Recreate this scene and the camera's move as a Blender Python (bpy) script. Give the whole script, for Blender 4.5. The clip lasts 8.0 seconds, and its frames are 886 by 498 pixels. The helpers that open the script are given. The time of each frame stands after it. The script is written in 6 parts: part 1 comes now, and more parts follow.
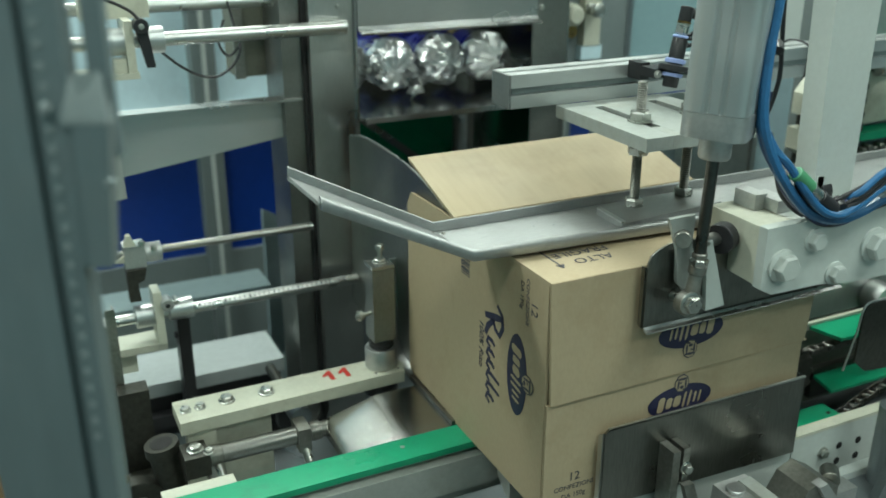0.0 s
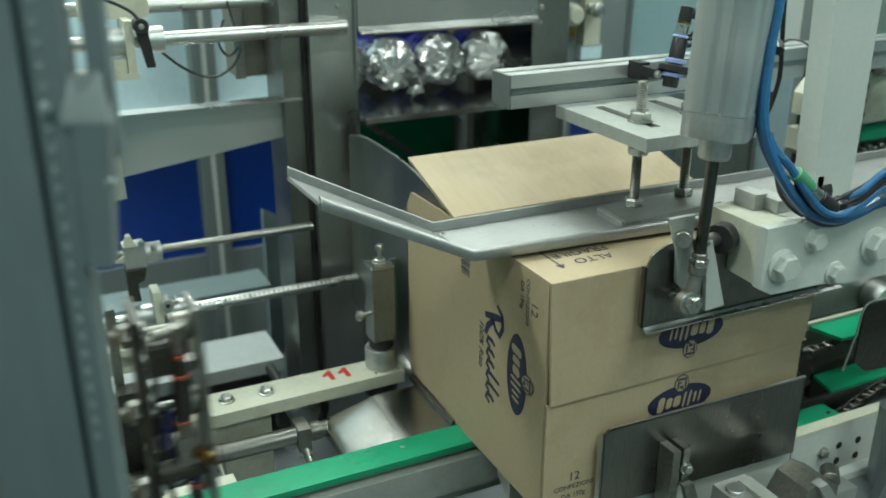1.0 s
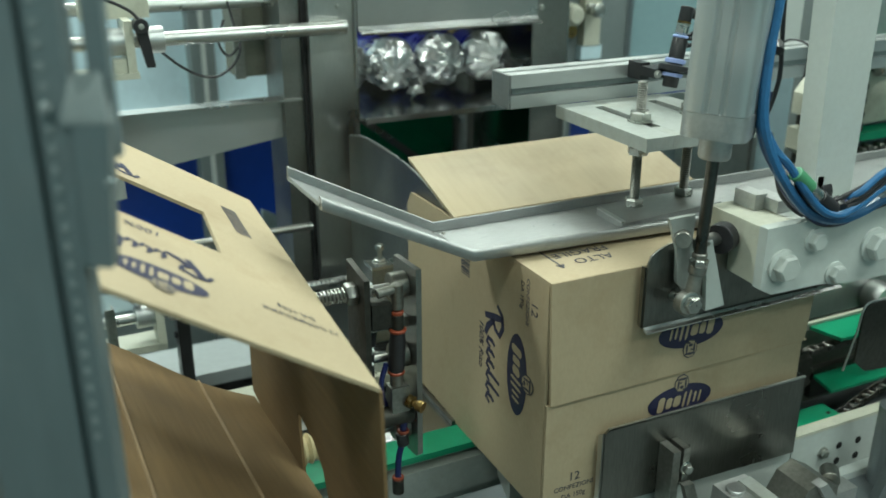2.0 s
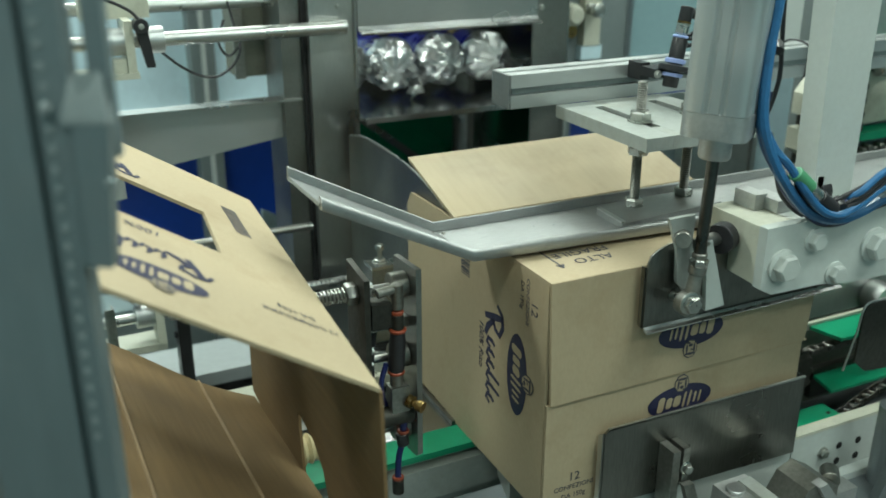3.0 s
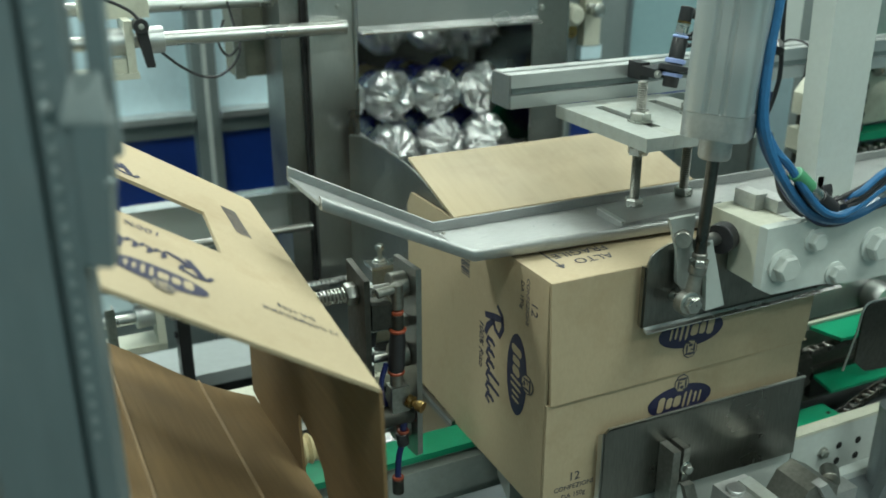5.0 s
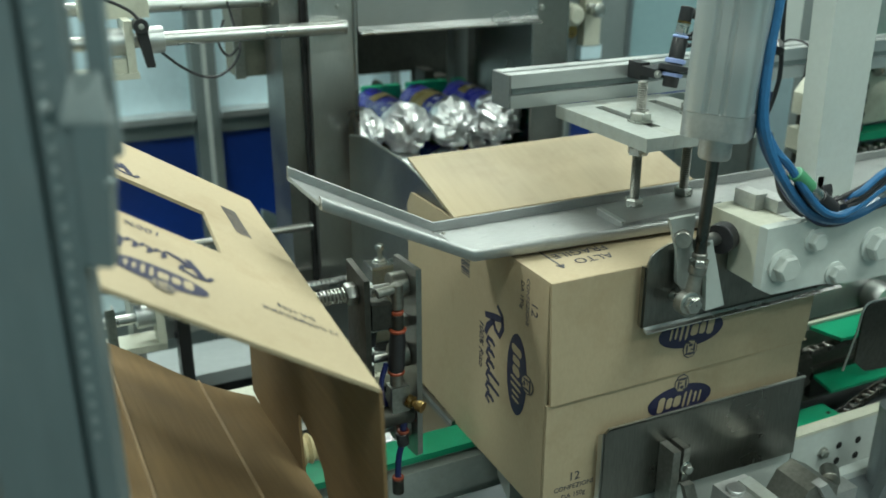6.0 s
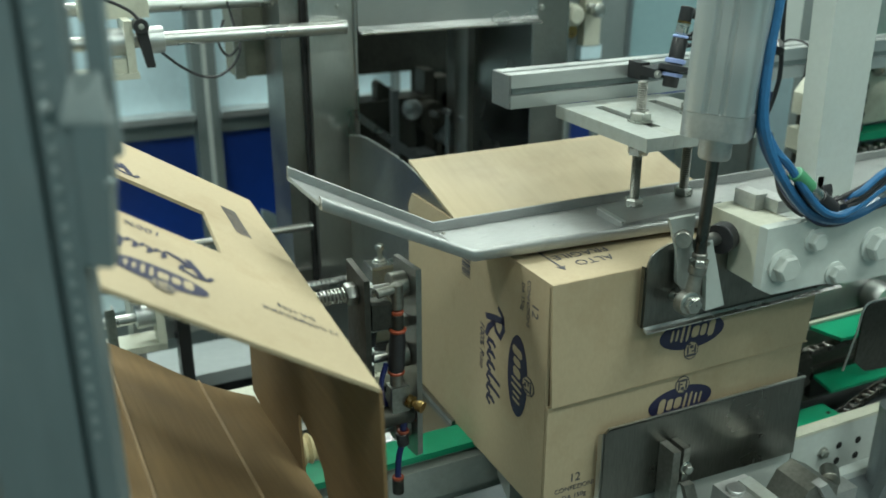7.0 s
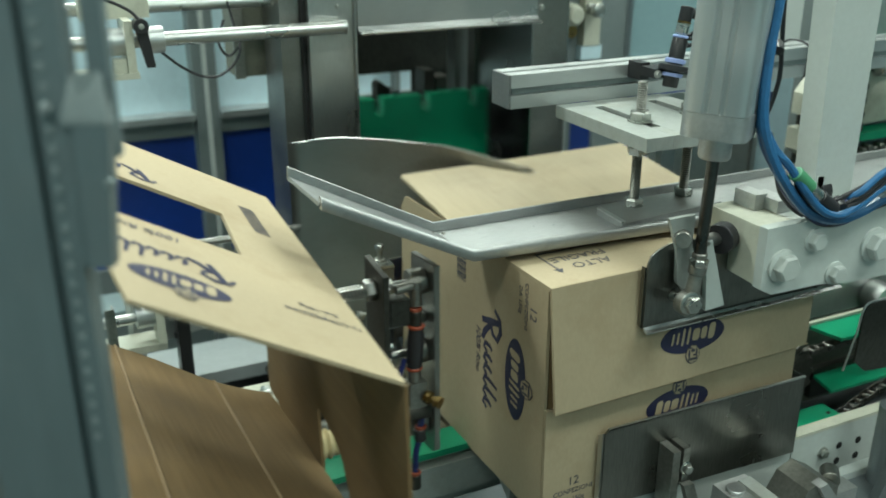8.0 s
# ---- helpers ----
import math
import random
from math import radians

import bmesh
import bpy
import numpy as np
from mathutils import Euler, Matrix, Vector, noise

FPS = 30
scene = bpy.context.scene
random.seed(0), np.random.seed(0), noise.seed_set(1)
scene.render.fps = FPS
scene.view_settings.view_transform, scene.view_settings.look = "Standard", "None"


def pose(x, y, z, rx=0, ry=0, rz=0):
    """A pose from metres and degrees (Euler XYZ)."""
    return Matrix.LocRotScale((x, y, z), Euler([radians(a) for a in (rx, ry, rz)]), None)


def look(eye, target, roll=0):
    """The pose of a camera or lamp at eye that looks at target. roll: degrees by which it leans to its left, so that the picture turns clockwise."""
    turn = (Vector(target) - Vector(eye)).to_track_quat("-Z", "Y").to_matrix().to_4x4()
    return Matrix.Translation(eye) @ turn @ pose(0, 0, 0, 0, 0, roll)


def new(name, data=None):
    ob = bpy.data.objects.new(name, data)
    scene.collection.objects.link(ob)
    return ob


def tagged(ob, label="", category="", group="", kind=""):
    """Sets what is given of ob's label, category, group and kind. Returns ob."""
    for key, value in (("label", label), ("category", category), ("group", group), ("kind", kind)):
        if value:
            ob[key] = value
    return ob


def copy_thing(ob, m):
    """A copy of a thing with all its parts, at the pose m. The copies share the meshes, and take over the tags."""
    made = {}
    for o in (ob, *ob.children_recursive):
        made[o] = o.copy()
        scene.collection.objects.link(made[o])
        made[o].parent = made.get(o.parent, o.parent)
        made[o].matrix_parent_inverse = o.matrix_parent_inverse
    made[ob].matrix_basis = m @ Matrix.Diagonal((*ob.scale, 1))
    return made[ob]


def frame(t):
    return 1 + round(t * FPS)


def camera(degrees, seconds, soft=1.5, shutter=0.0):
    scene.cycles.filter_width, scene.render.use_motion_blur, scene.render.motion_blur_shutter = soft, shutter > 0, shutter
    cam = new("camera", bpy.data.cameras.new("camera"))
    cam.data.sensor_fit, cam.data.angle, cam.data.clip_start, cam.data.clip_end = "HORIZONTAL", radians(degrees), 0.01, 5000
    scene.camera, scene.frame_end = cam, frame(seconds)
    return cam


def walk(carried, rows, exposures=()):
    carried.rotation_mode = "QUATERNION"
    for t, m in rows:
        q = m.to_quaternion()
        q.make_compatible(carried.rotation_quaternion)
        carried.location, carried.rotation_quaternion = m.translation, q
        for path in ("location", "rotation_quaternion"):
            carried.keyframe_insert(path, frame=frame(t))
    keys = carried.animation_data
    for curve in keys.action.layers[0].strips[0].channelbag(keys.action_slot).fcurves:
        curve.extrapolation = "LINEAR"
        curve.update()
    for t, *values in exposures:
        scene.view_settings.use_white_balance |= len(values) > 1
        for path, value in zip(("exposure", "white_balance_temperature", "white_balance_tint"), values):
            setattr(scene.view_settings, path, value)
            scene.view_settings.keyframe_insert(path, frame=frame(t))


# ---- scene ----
EYE = Vector((-0.4739, -0.7396, 0.6641))
VIEW = Vector((0.40213, 0.83931, -0.36586))
cam = camera(50.68, 8.0, soft=1.7, shutter=0.5)
cam.data.dof.use_dof = True
cam.data.dof.focus_distance = 1.06
cam.data.dof.aperture_fstop = 4.2
STAND = look(EYE, EYE + VIEW)
walk(cam, [(0.0, STAND), (8.0, STAND)], [(0.0, 0.05, 6500, 2), (8.0, 0.05, 6500, 2)])

# ---- light: ceiling luminaires of a closed hall, the last one an added fill ----
world = bpy.data.worlds.new("hall_air")
world.use_nodes = True
world.node_tree.nodes["Background"].inputs["Color"].default_value = (0.55, 0.65, 0.7, 1)
world.node_tree.nodes["Background"].inputs["Strength"].default_value = 0.05
scene.world = world
# last entry: unseen fill behind the camera, added to brighten foil and front faces
LAMPS = [(-1.3, -0.9, 25), (0.9, -0.9, 26), (-1.3, 1.0, 33), (0.9, 1.1, 38), (2.6, 0.2, 28), (-0.2, 2.2, 60), (0.7, -2.3, 20)]
CEILING = 2.3
for lx, ly, watts in LAMPS:
    lamp = bpy.data.lights.new("ceiling_lamp", "AREA")
    lamp.shape, lamp.size, lamp.size_y = "RECTANGLE", 1.25, 0.34
    lamp.energy, lamp.color = watts, (0.93, 1.0, 0.95)
    new("ceiling_lamp", lamp).matrix_basis = pose(lx, ly, CEILING - 0.1)


# ---- materials ----
def surf(name, col, rough=0.5, metal=0.0, var=0.12, scale=14.0, bump=0.08, fine=260.0, stretch=(1, 1, 1),
         dirt=None, dirt_amount=0.0, dirt_scale=9.0, rvar=0.12, coat=0.0):
    m = bpy.data.materials.new(name)
    m.use_nodes = True
    nt = m.node_tree
    nd, lk = nt.nodes, nt.links
    bs = nd["Principled BSDF"]
    tc = nd.new("ShaderNodeTexCoord")
    info = nd.new("ShaderNodeObjectInfo")
    shift = nd.new("ShaderNodeVectorMath")
    shift.operation = "ADD"
    lk.new(tc.outputs["Object"], shift.inputs[0])
    lk.new(info.outputs["Random"], shift.inputs[1])
    mp = nd.new("ShaderNodeMapping")
    mp.inputs["Scale"].default_value = stretch
    lk.new(shift.outputs[0], mp.inputs["Vector"])
    big = nd.new("ShaderNodeTexNoise")
    big.inputs["Scale"].default_value, big.inputs["Detail"].default_value = scale, 5
    lk.new(shift.outputs[0], big.inputs["Vector"])
    small = nd.new("ShaderNodeTexNoise")
    small.inputs["Scale"].default_value, small.inputs["Detail"].default_value = fine, 3
    lk.new(mp.outputs[0], small.inputs["Vector"])
    both = nd.new("ShaderNodeMath")
    both.operation = "ADD"
    lk.new(big.outputs["Fac"], both.inputs[0])
    lk.new(small.outputs["Fac"], both.inputs[1])
    rng = nd.new("ShaderNodeMapRange")
    rng.inputs["From Min"].default_value, rng.inputs["From Max"].default_value = 0.6, 1.4
    rng.inputs["To Min"].default_value, rng.inputs["To Max"].default_value = 1 - var, 1 + var
    lk.new(both.outputs[0], rng.inputs["Value"])
    mul = nd.new("ShaderNodeVectorMath")
    mul.operation = "SCALE"
    mul.inputs[0].default_value = col
    lk.new(rng.outputs[0], mul.inputs["Scale"])
    out = mul.outputs[0]
    if dirt:
        spots = nd.new("ShaderNodeTexNoise")
        spots.inputs["Scale"].default_value, spots.inputs["Detail"].default_value = dirt_scale, 8
        spots.inputs["Roughness"].default_value = 0.7
        lk.new(shift.outputs[0], spots.inputs["Vector"])
        cut = nd.new("ShaderNodeMapRange")
        cut.inputs["From Min"].default_value, cut.inputs["From Max"].default_value = 0.52, 0.72
        cut.inputs["To Max"].default_value = dirt_amount
        lk.new(spots.outputs["Fac"], cut.inputs["Value"])
        mix = nd.new("ShaderNodeMix")
        mix.data_type = "RGBA"
        lk.new(cut.outputs[0], mix.inputs["Factor"])
        lk.new(out, mix.inputs["A"])
        mix.inputs["B"].default_value = (*dirt, 1)
        out = mix.outputs["Result"]
    lk.new(out, bs.inputs["Base Color"])
    rr = nd.new("ShaderNodeMapRange")
    rr.inputs["From Min"].default_value, rr.inputs["From Max"].default_value = 0.3, 0.7
    rr.inputs["To Min"].default_value, rr.inputs["To Max"].default_value = max(rough - rvar, 0.03), min(rough + rvar, 1)
    lk.new(big.outputs["Fac"], rr.inputs["Value"])
    lk.new(rr.outputs[0], bs.inputs["Roughness"])
    bs.inputs["Metallic"].default_value = metal
    bs.inputs["Coat Weight"].default_value = coat
    if bump:
        bp = nd.new("ShaderNodeBump")
        bp.inputs["Strength"].default_value, bp.inputs["Distance"].default_value = bump, 0.002
        lk.new(small.outputs["Fac"], bp.inputs["Height"])
        lk.new(bp.outputs[0], bs.inputs["Normal"])
    return m


STEEL = surf("brushed_stainless", (0.52, 0.53, 0.52), 0.33, 1.0, 0.1, 9, 0.05, 60, (1, 30, 30), (0.44, 0.43, 0.40), 0.15, 30)
GUIDE_STEEL = surf("scuffed_stainless", (0.40, 0.41, 0.405), 0.47, 1.0, 0.18, 7, 0.06, 70, (1, 30, 30), (0.24, 0.235, 0.22), 0.45, 26, rvar=0.06)
ROD_BLACK = surf("blackened_piston_rod", (0.10, 0.098, 0.09), 0.34, 1.0, 0.2, 30, 0.03, 200)
SLIDE_STEEL = surf("polished_slide_sheet", (0.42, 0.42, 0.40), 0.20, 1.0, 0.12, 8, 0.04, 60, (1, 20, 20), (0.28, 0.27, 0.25), 0.4, 18, rvar=0.05)
PLATE_DARK = surf("dark_rolled_plate", (0.20, 0.20, 0.185), 0.30, 1.0, 0.3, 9, 0.05, 60, (20, 20, 1), (0.10, 0.10, 0.09), 0.5, 16, rvar=0.06)
STEEL_V = surf("stainless_sheet", (0.56, 0.57, 0.55), 0.36, 1.0, 0.14, 6, 0.04, 50, (25, 25, 1), (0.2, 0.2, 0.18), 0.35, 5)
STEEL_DARK = surf("dull_steel_sheet", (0.30, 0.30, 0.28), 0.40, 1.0, 0.25, 11, 0.06, 70, (20, 20, 2), (0.17, 0.16, 0.14), 0.4, 22, rvar=0.12)
CHROME = surf("polished_shaft", (0.56, 0.57, 0.55), 0.33, 1.0, 0.06, 20, 0.0, 200, (1, 1, 1), (0.4, 0.38, 0.33), 0.2)
ALU = surf("anodised_aluminium", (0.56, 0.58, 0.575), 0.4, 0.85, 0.06, 10, 0.04, 90, (1, 25, 25))
ALU_END = surf("sawn_aluminium", (0.26, 0.27, 0.27), 0.5, 0.8, 0.12, 30, 0.1, 300)
ALU_MATT = surf("cast_aluminium", (0.5, 0.51, 0.5), 0.45, 0.9, 0.12, 25, 0.12, 240)
ZINC = surf("zinc_plated_bolt", (0.5, 0.51, 0.48), 0.32, 1.0, 0.15, 60, 0.06, 400, (1, 1, 1), (0.2, 0.18, 0.15), 0.4, 60)
THREAD = surf("threaded_rod_steel", (0.24, 0.24, 0.22), 0.42, 1.0, 0.2, 60, 0.05, 400)
CREAM = surf("cream_paint", (0.52, 0.525, 0.43), 0.42, 0, 0.08, 9, 0.05, 160, (1, 1, 1), (0.24, 0.21, 0.14), 0.5, 13, coat=0.15)
WHITE = surf("pale_grey_paint", (0.46, 0.50, 0.475), 0.4, 0, 0.05, 8, 0.04, 150, (1, 1, 1), (0.35, 0.36, 0.31), 0.25, 10, coat=0.15)
PLATE_GREY = surf("pale_anodised_plate", (0.36, 0.385, 0.36), 0.42, 0.15, 0.1, 7, 0.05, 150, (1, 1, 1), (0.24, 0.22, 0.16), 0.45, 14)
GREEN = surf("green_wear_plastic", (0.012, 0.30, 0.15), 0.34, 0, 0.14, 12, 0.05, 180, (1, 8, 8), (0.02, 0.14, 0.09), 0.5, 14)
CARD = surf("corrugated_board", (0.385, 0.311, 0.199), 0.70, 0, 0.07, 6, 0.07, 280, (1, 1, 0.5), (0.29, 0.215, 0.122), 0.6, 7)
CARD_RUBBED = surf("rubbed_board", (0.392, 0.322, 0.212), 0.70, 0, 0.08, 6, 0.05, 120, (1.0, 0.12, 1), (0.25, 0.19, 0.12), 0.45, 7)
CARD_SCORE = surf("pressed_score_line", (0.205, 0.14, 0.072), 0.8, 0, 0.15, 20, 0.05, 300)
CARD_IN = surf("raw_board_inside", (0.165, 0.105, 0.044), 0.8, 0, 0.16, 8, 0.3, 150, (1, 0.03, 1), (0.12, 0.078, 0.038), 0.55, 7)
CARD_EDGE = surf("board_edge", (0.38, 0.28, 0.17), 0.85, 0, 0.25, 30, 0.2, 700)
INK = surf("navy_print", (0.017, 0.018, 0.052), 0.6, 0, 0.25, 40, 0.0, 500)
INK_GREY = surf("dark_print", (0.05, 0.05, 0.065), 0.6, 0, 0.25, 60, 0.0, 600)
FOIL = surf("silver_foil", (0.93, 0.935, 0.94), 0.33, 1.0, 0.05, 30, 0.2, 90, rvar=0.08)
FILM = surf("blue_printed_film", (0.025, 0.03, 0.27), 0.25, 0, 0.3, 18, 0.1, 60, (1, 1, 1), (0.30, 0.33, 0.62), 0.8, 22, coat=0.5)
PRINT_WHITE = surf("white_print", (0.6, 0.62, 0.68), 0.3, 0, 0.1, 20, 0.05, 60, coat=0.4)
FILM_GREEN = surf("green_film_band", (0.02, 0.22, 0.16), 0.25, 0, 0.2, 18, 0.1, 60, coat=0.5)
FILM_YELLOW = surf("yellow_film_band", (0.50, 0.42, 0.16), 0.28, 0, 0.2, 25, 0.1, 60, (1, 1, 1), (0.55, 0.5, 0.4), 0.7, 30, coat=0.5)
BLACK = surf("black_plastic", (0.018, 0.018, 0.02), 0.4, 0, 0.2, 40, 0.05, 300)
RUBBER = surf("black_rubber", (0.012, 0.012, 0.012), 0.7, 0, 0.2, 40, 0.1, 300)
BLACK_STEEL = surf("blackened_steel_sheet", (0.27, 0.275, 0.26), 0.24, 1.0, 0.25, 6, 0.05, 60, (20, 20, 1))
CAST = surf("cast_grey_steel", (0.26, 0.26, 0.235), 0.42, 0.9, 0.25, 25, 0.15, 220)
DUSTY = surf("dusty_painted_plate", (0.15, 0.155, 0.12), 0.6, 0.1, 0.2, 12, 0.08, 150, (1, 1, 1), (0.07, 0.065, 0.05), 0.6, 18)
# oily iron, set near-black so its colour also holds the elevator's inner shade
OILY = surf("shaded_oily_iron", (0.05, 0.05, 0.042), 0.5, 0.6, 0.35, 22, 0.25, 180)
CHAIN = surf("oiled_chain_steel", (0.20, 0.19, 0.17), 0.35, 1.0, 0.3, 60, 0.1, 300)
BLUE_TUBE = surf("blue_air_hose", (0.025, 0.125, 0.28), 0.42, 0, 0.14, 30, 0.03, 200, (1, 1, 1), (0.02, 0.05, 0.10), 0.5, 40, coat=0.08)
NAVY_TUBE = surf("dark_blue_hose", (0.012, 0.02, 0.10), 0.35, 0, 0.1, 30, 0.02, 200)
LILAC = surf("pale_blue_collar", (0.34, 0.42, 0.75), 0.4, 0, 0.08, 30, 0.05, 300)
ORANGE = surf("orange_ring", (0.25, 0.05, 0.02), 0.4, 0, 0.1, 40, 0.02, 300)
BRASS = surf("brass", (0.27, 0.19, 0.075), 0.3, 1.0, 0.15, 60, 0.05, 300)
SILICONE = surf("cream_silicone_cup", (0.50, 0.42, 0.24), 0.5, 0, 0.15, 30, 0.1, 200)
RED = surf("red_lettering", (0.50, 0.03, 0.02), 0.5, 0, 0.1, 40, 0.02, 300)
GREEN_PLUG = surf("green_connector", (0.07, 0.26, 0.13), 0.4, 0, 0.1, 40, 0.05, 300)
BLUE_PANEL = surf("blue_panel", (0.010, 0.045, 0.27), 0.4, 0, 0.12, 4, 0.04, 60, coat=0.2)
PALE_PANEL = surf("pale_blue_panel", (0.56, 0.72, 0.78), 0.35, 0, 0.06, 3, 0.02, 60, coat=0.2)
FRAME_GREY = surf("grey_frame_paint", (0.20, 0.235, 0.235), 0.45, 0.2, 0.08, 6, 0.04, 120)
# paler than the post: glints and the cover's highlight put into the colour
RIVET = surf("glint_paint", (0.24, 0.28, 0.28), 0.4, 0.2, 0.1, 20, 0.05, 200)
POST_BLUE = surf("blue_grey_post", (0.150, 0.195, 0.205), 0.5, 0.25, 0.12, 5, 0.06, 90, (1, 1, 0.2), (0.2, 0.22, 0.22), 0.4, 6)
WALL = surf("teal_wall_paint", (0.19, 0.30, 0.32), 0.6, 0, 0.08, 2, 0.05, 60)
FLOOR = surf("sealed_floor", (0.16, 0.17, 0.165), 0.45, 0, 0.2, 2, 0.05, 40, (1, 1, 1), (0.07, 0.07, 0.07), 0.5, 3)
CEIL = surf("ceiling_paint", (0.62, 0.64, 0.63), 0.8, 0, 0.05, 2, 0.05, 60)
PALE_DULL = surf("dusty_pale_sheet", (0.27, 0.34, 0.35), 0.5, 0, 0.08, 4, 0.02, 60)
TABLE_WHITE = surf("white_board", (0.37, 0.40, 0.40), 0.5, 0, 0.08, 5, 0.03, 90)
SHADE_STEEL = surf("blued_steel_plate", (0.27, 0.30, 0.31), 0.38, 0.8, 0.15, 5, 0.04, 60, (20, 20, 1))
GLOSS = surf("mirror_black_tray", (0.55, 0.56, 0.55), 0.20, 1.0, 0.2, 10, 0.02, 90, rvar=0.05)
GLOW = bpy.data.materials.new("lamp_diffuser")
GLOW.use_nodes = True
GLOW.node_tree.nodes["Principled BSDF"].inputs["Emission Color"].default_value = (0.93, 1, 0.96, 1)
GLOW.node_tree.nodes["Principled BSDF"].inputs["Emission Strength"].default_value = 3.0

# ---- building helpers ----
BASE = {}


def thing(name, base, label, category, group="", kind=""):
    ob = new(name)
    ob.empty_display_size = 0.02
    ob.location = base
    BASE[ob] = Vector(base)
    return tagged(ob, label, category, group, kind)


def mesh_of(name, bm, material, off=Vector((0, 0, 0)), sharp=38):
    bmesh.ops.recalc_face_normals(bm, faces=bm.faces)
    me = bpy.data.meshes.new(name)
    bm.to_mesh(me)
    bm.free()
    me.transform(Matrix.Translation(-off))
    me.materials.append(material)
    if sharp:
        me.polygons.foreach_set("use_smooth", [True] * len(me.polygons))
        me.set_sharp_from_angle(angle=radians(sharp))
    return me


def part(name, bm, material, parent, label="", hinge=None, sharp=38):
    at = Vector(hinge) if hinge is not None else BASE[parent]
    ob = new(name, mesh_of(name, bm, material, at, sharp))
    ob.parent = parent
    ob.location = at - BASE[parent]
    BASE[ob] = at
    return tagged(ob, label)


def solid(name, bm, material, label, category, group="", kind="", base=(0, 0, 0)):
    ob = new(name, mesh_of(name, bm, material, Vector(base)))
    ob.location = base
    BASE[ob] = Vector(base)
    return tagged(ob, label, category, group, kind)


def soften(bm, w=0.0015, seg=2):
    edges = [e for e in bm.edges if len(e.link_faces) == 2 and e.calc_face_angle(0) > 0.6]
    bmesh.ops.bevel(bm, geom=edges, offset=w, segments=seg, profile=0.5, affect="EDGES", clamp_overlap=True)
    return bm


def hexa(bm, pts):
    """Eight corners: four below in order, four above in order."""
    v = [bm.verts.new(p) for p in pts]
    for f in ((0, 3, 2, 1), (4, 5, 6, 7), (0, 1, 5, 4), (1, 2, 6, 5), (2, 3, 7, 6), (3, 0, 4, 7)):
        bm.faces.new([v[i] for i in f])
    return bm


def block(lo, hi, bm=None):
    bm = bm or bmesh.new()
    (a, b, c), (d, e, f) = lo, hi
    return hexa(bm, [(a, b, c), (d, b, c), (d, e, c), (a, e, c), (a, b, f), (d, b, f), (d, e, f), (a, e, f)])


def rbox(lo, hi, w=0.0015, seg=2):
    return soften(block(lo, hi), w, seg)


def prism(pts, vec, bm=None):
    bm = bm or bmesh.new()
    vec = Vector(vec)
    a = [bm.verts.new(p) for p in pts]
    b = [bm.verts.new(Vector(p) + vec) for p in pts]
    bm.faces.new(a)
    bm.faces.new(b[::-1])
    for i in range(len(pts)):
        j = (i + 1) % len(pts)
        bm.faces.new((a[i], a[j], b[j], b[i]))
    return bm


def lathe(p0, p1, profile, n=20, bm=None):
    """Rings (share of the way from p0 to p1, radius) round the axis, closed at both ends."""
    bm = bm or bmesh.new()
    p0, p1 = Vector(p0), Vector(p1)
    ax = p1 - p0
    q = ax.to_track_quat("Z", "Y")
    rings = []
    for s, r in profile:
        c = p0 + ax * s
        rings.append([bm.verts.new(c + q @ Vector((r * math.cos(k * math.tau / n), r * math.sin(k * math.tau / n), 0))) for k in range(n)])
    for u, v in zip(rings, rings[1:]):
        for k in range(n):
            bm.faces.new((u[k], u[(k + 1) % n], v[(k + 1) % n], v[k]))
    bm.faces.new(rings[0][::-1])
    bm.faces.new(rings[-1])
    return bm


def rod(p0, p1, r, n=18, bm=None, cham=0.0008):
    length = (Vector(p1) - Vector(p0)).length
    c = min(cham / length, 0.2)
    return lathe(p0, p1, [(0, r - cham), (c, r), (1 - c, r), (1, r - cham)], n, bm)


def thread(p0, p1, r, pitch=0.0026, n=12, bm=None):
    length = (Vector(p1) - Vector(p0)).length
    k = int(length / pitch)
    prof = []
    for i in range(k):
        prof += [(i / k, r * 0.8), ((i + 0.5) / k, r)]
    prof.append((1, r * 0.86))
    return lathe(p0, p1, prof, n, bm)


def hexnut(c, axis, r, h, bm=None):
    """A chamfered hexagon of radius r and height h standing on c."""
    bm = bm or bmesh.new()
    ax = Vector(axis).normalized()
    return lathe(c, Vector(c) + ax * h, [(0, r * 0.93), (0.12, r), (0.82, r), (1, r * 0.86)], 6, bm)


def bolt_bm(c, axis, r, h=None, washer=True, bm=None):
    bm = bm or bmesh.new()
    ax = Vector(axis).normalized()
    c = Vector(c)
    h = h or r * 0.75
    if washer:
        lathe(c, c + ax * r * 0.22, [(0, r * 1.25), (0.8, r * 1.25), (1, r * 1.18)], 20, bm)
        c = c + ax * r * 0.22
    hexnut(c, ax, r, h, bm)
    return bm


def spline(pts, per=8):
    pts = [Vector(p) for p in pts]
    p = [pts[0] * 2 - pts[1]] + pts + [pts[-1] * 2 - pts[-2]]
    out = []
    for i in range(1, len(p) - 2):
        for k in range(per):
            t = k / per
            out.append(0.5 * ((2 * p[i]) + (p[i + 1] - p[i - 1]) * t + (2 * p[i - 1] - 5 * p[i] + 4 * p[i + 1] - p[i + 2]) * t * t
                              + (3 * p[i] - p[i - 1] - 3 * p[i + 1] + p[i + 2]) * t ** 3))
    out.append(pts[-1])
    return out


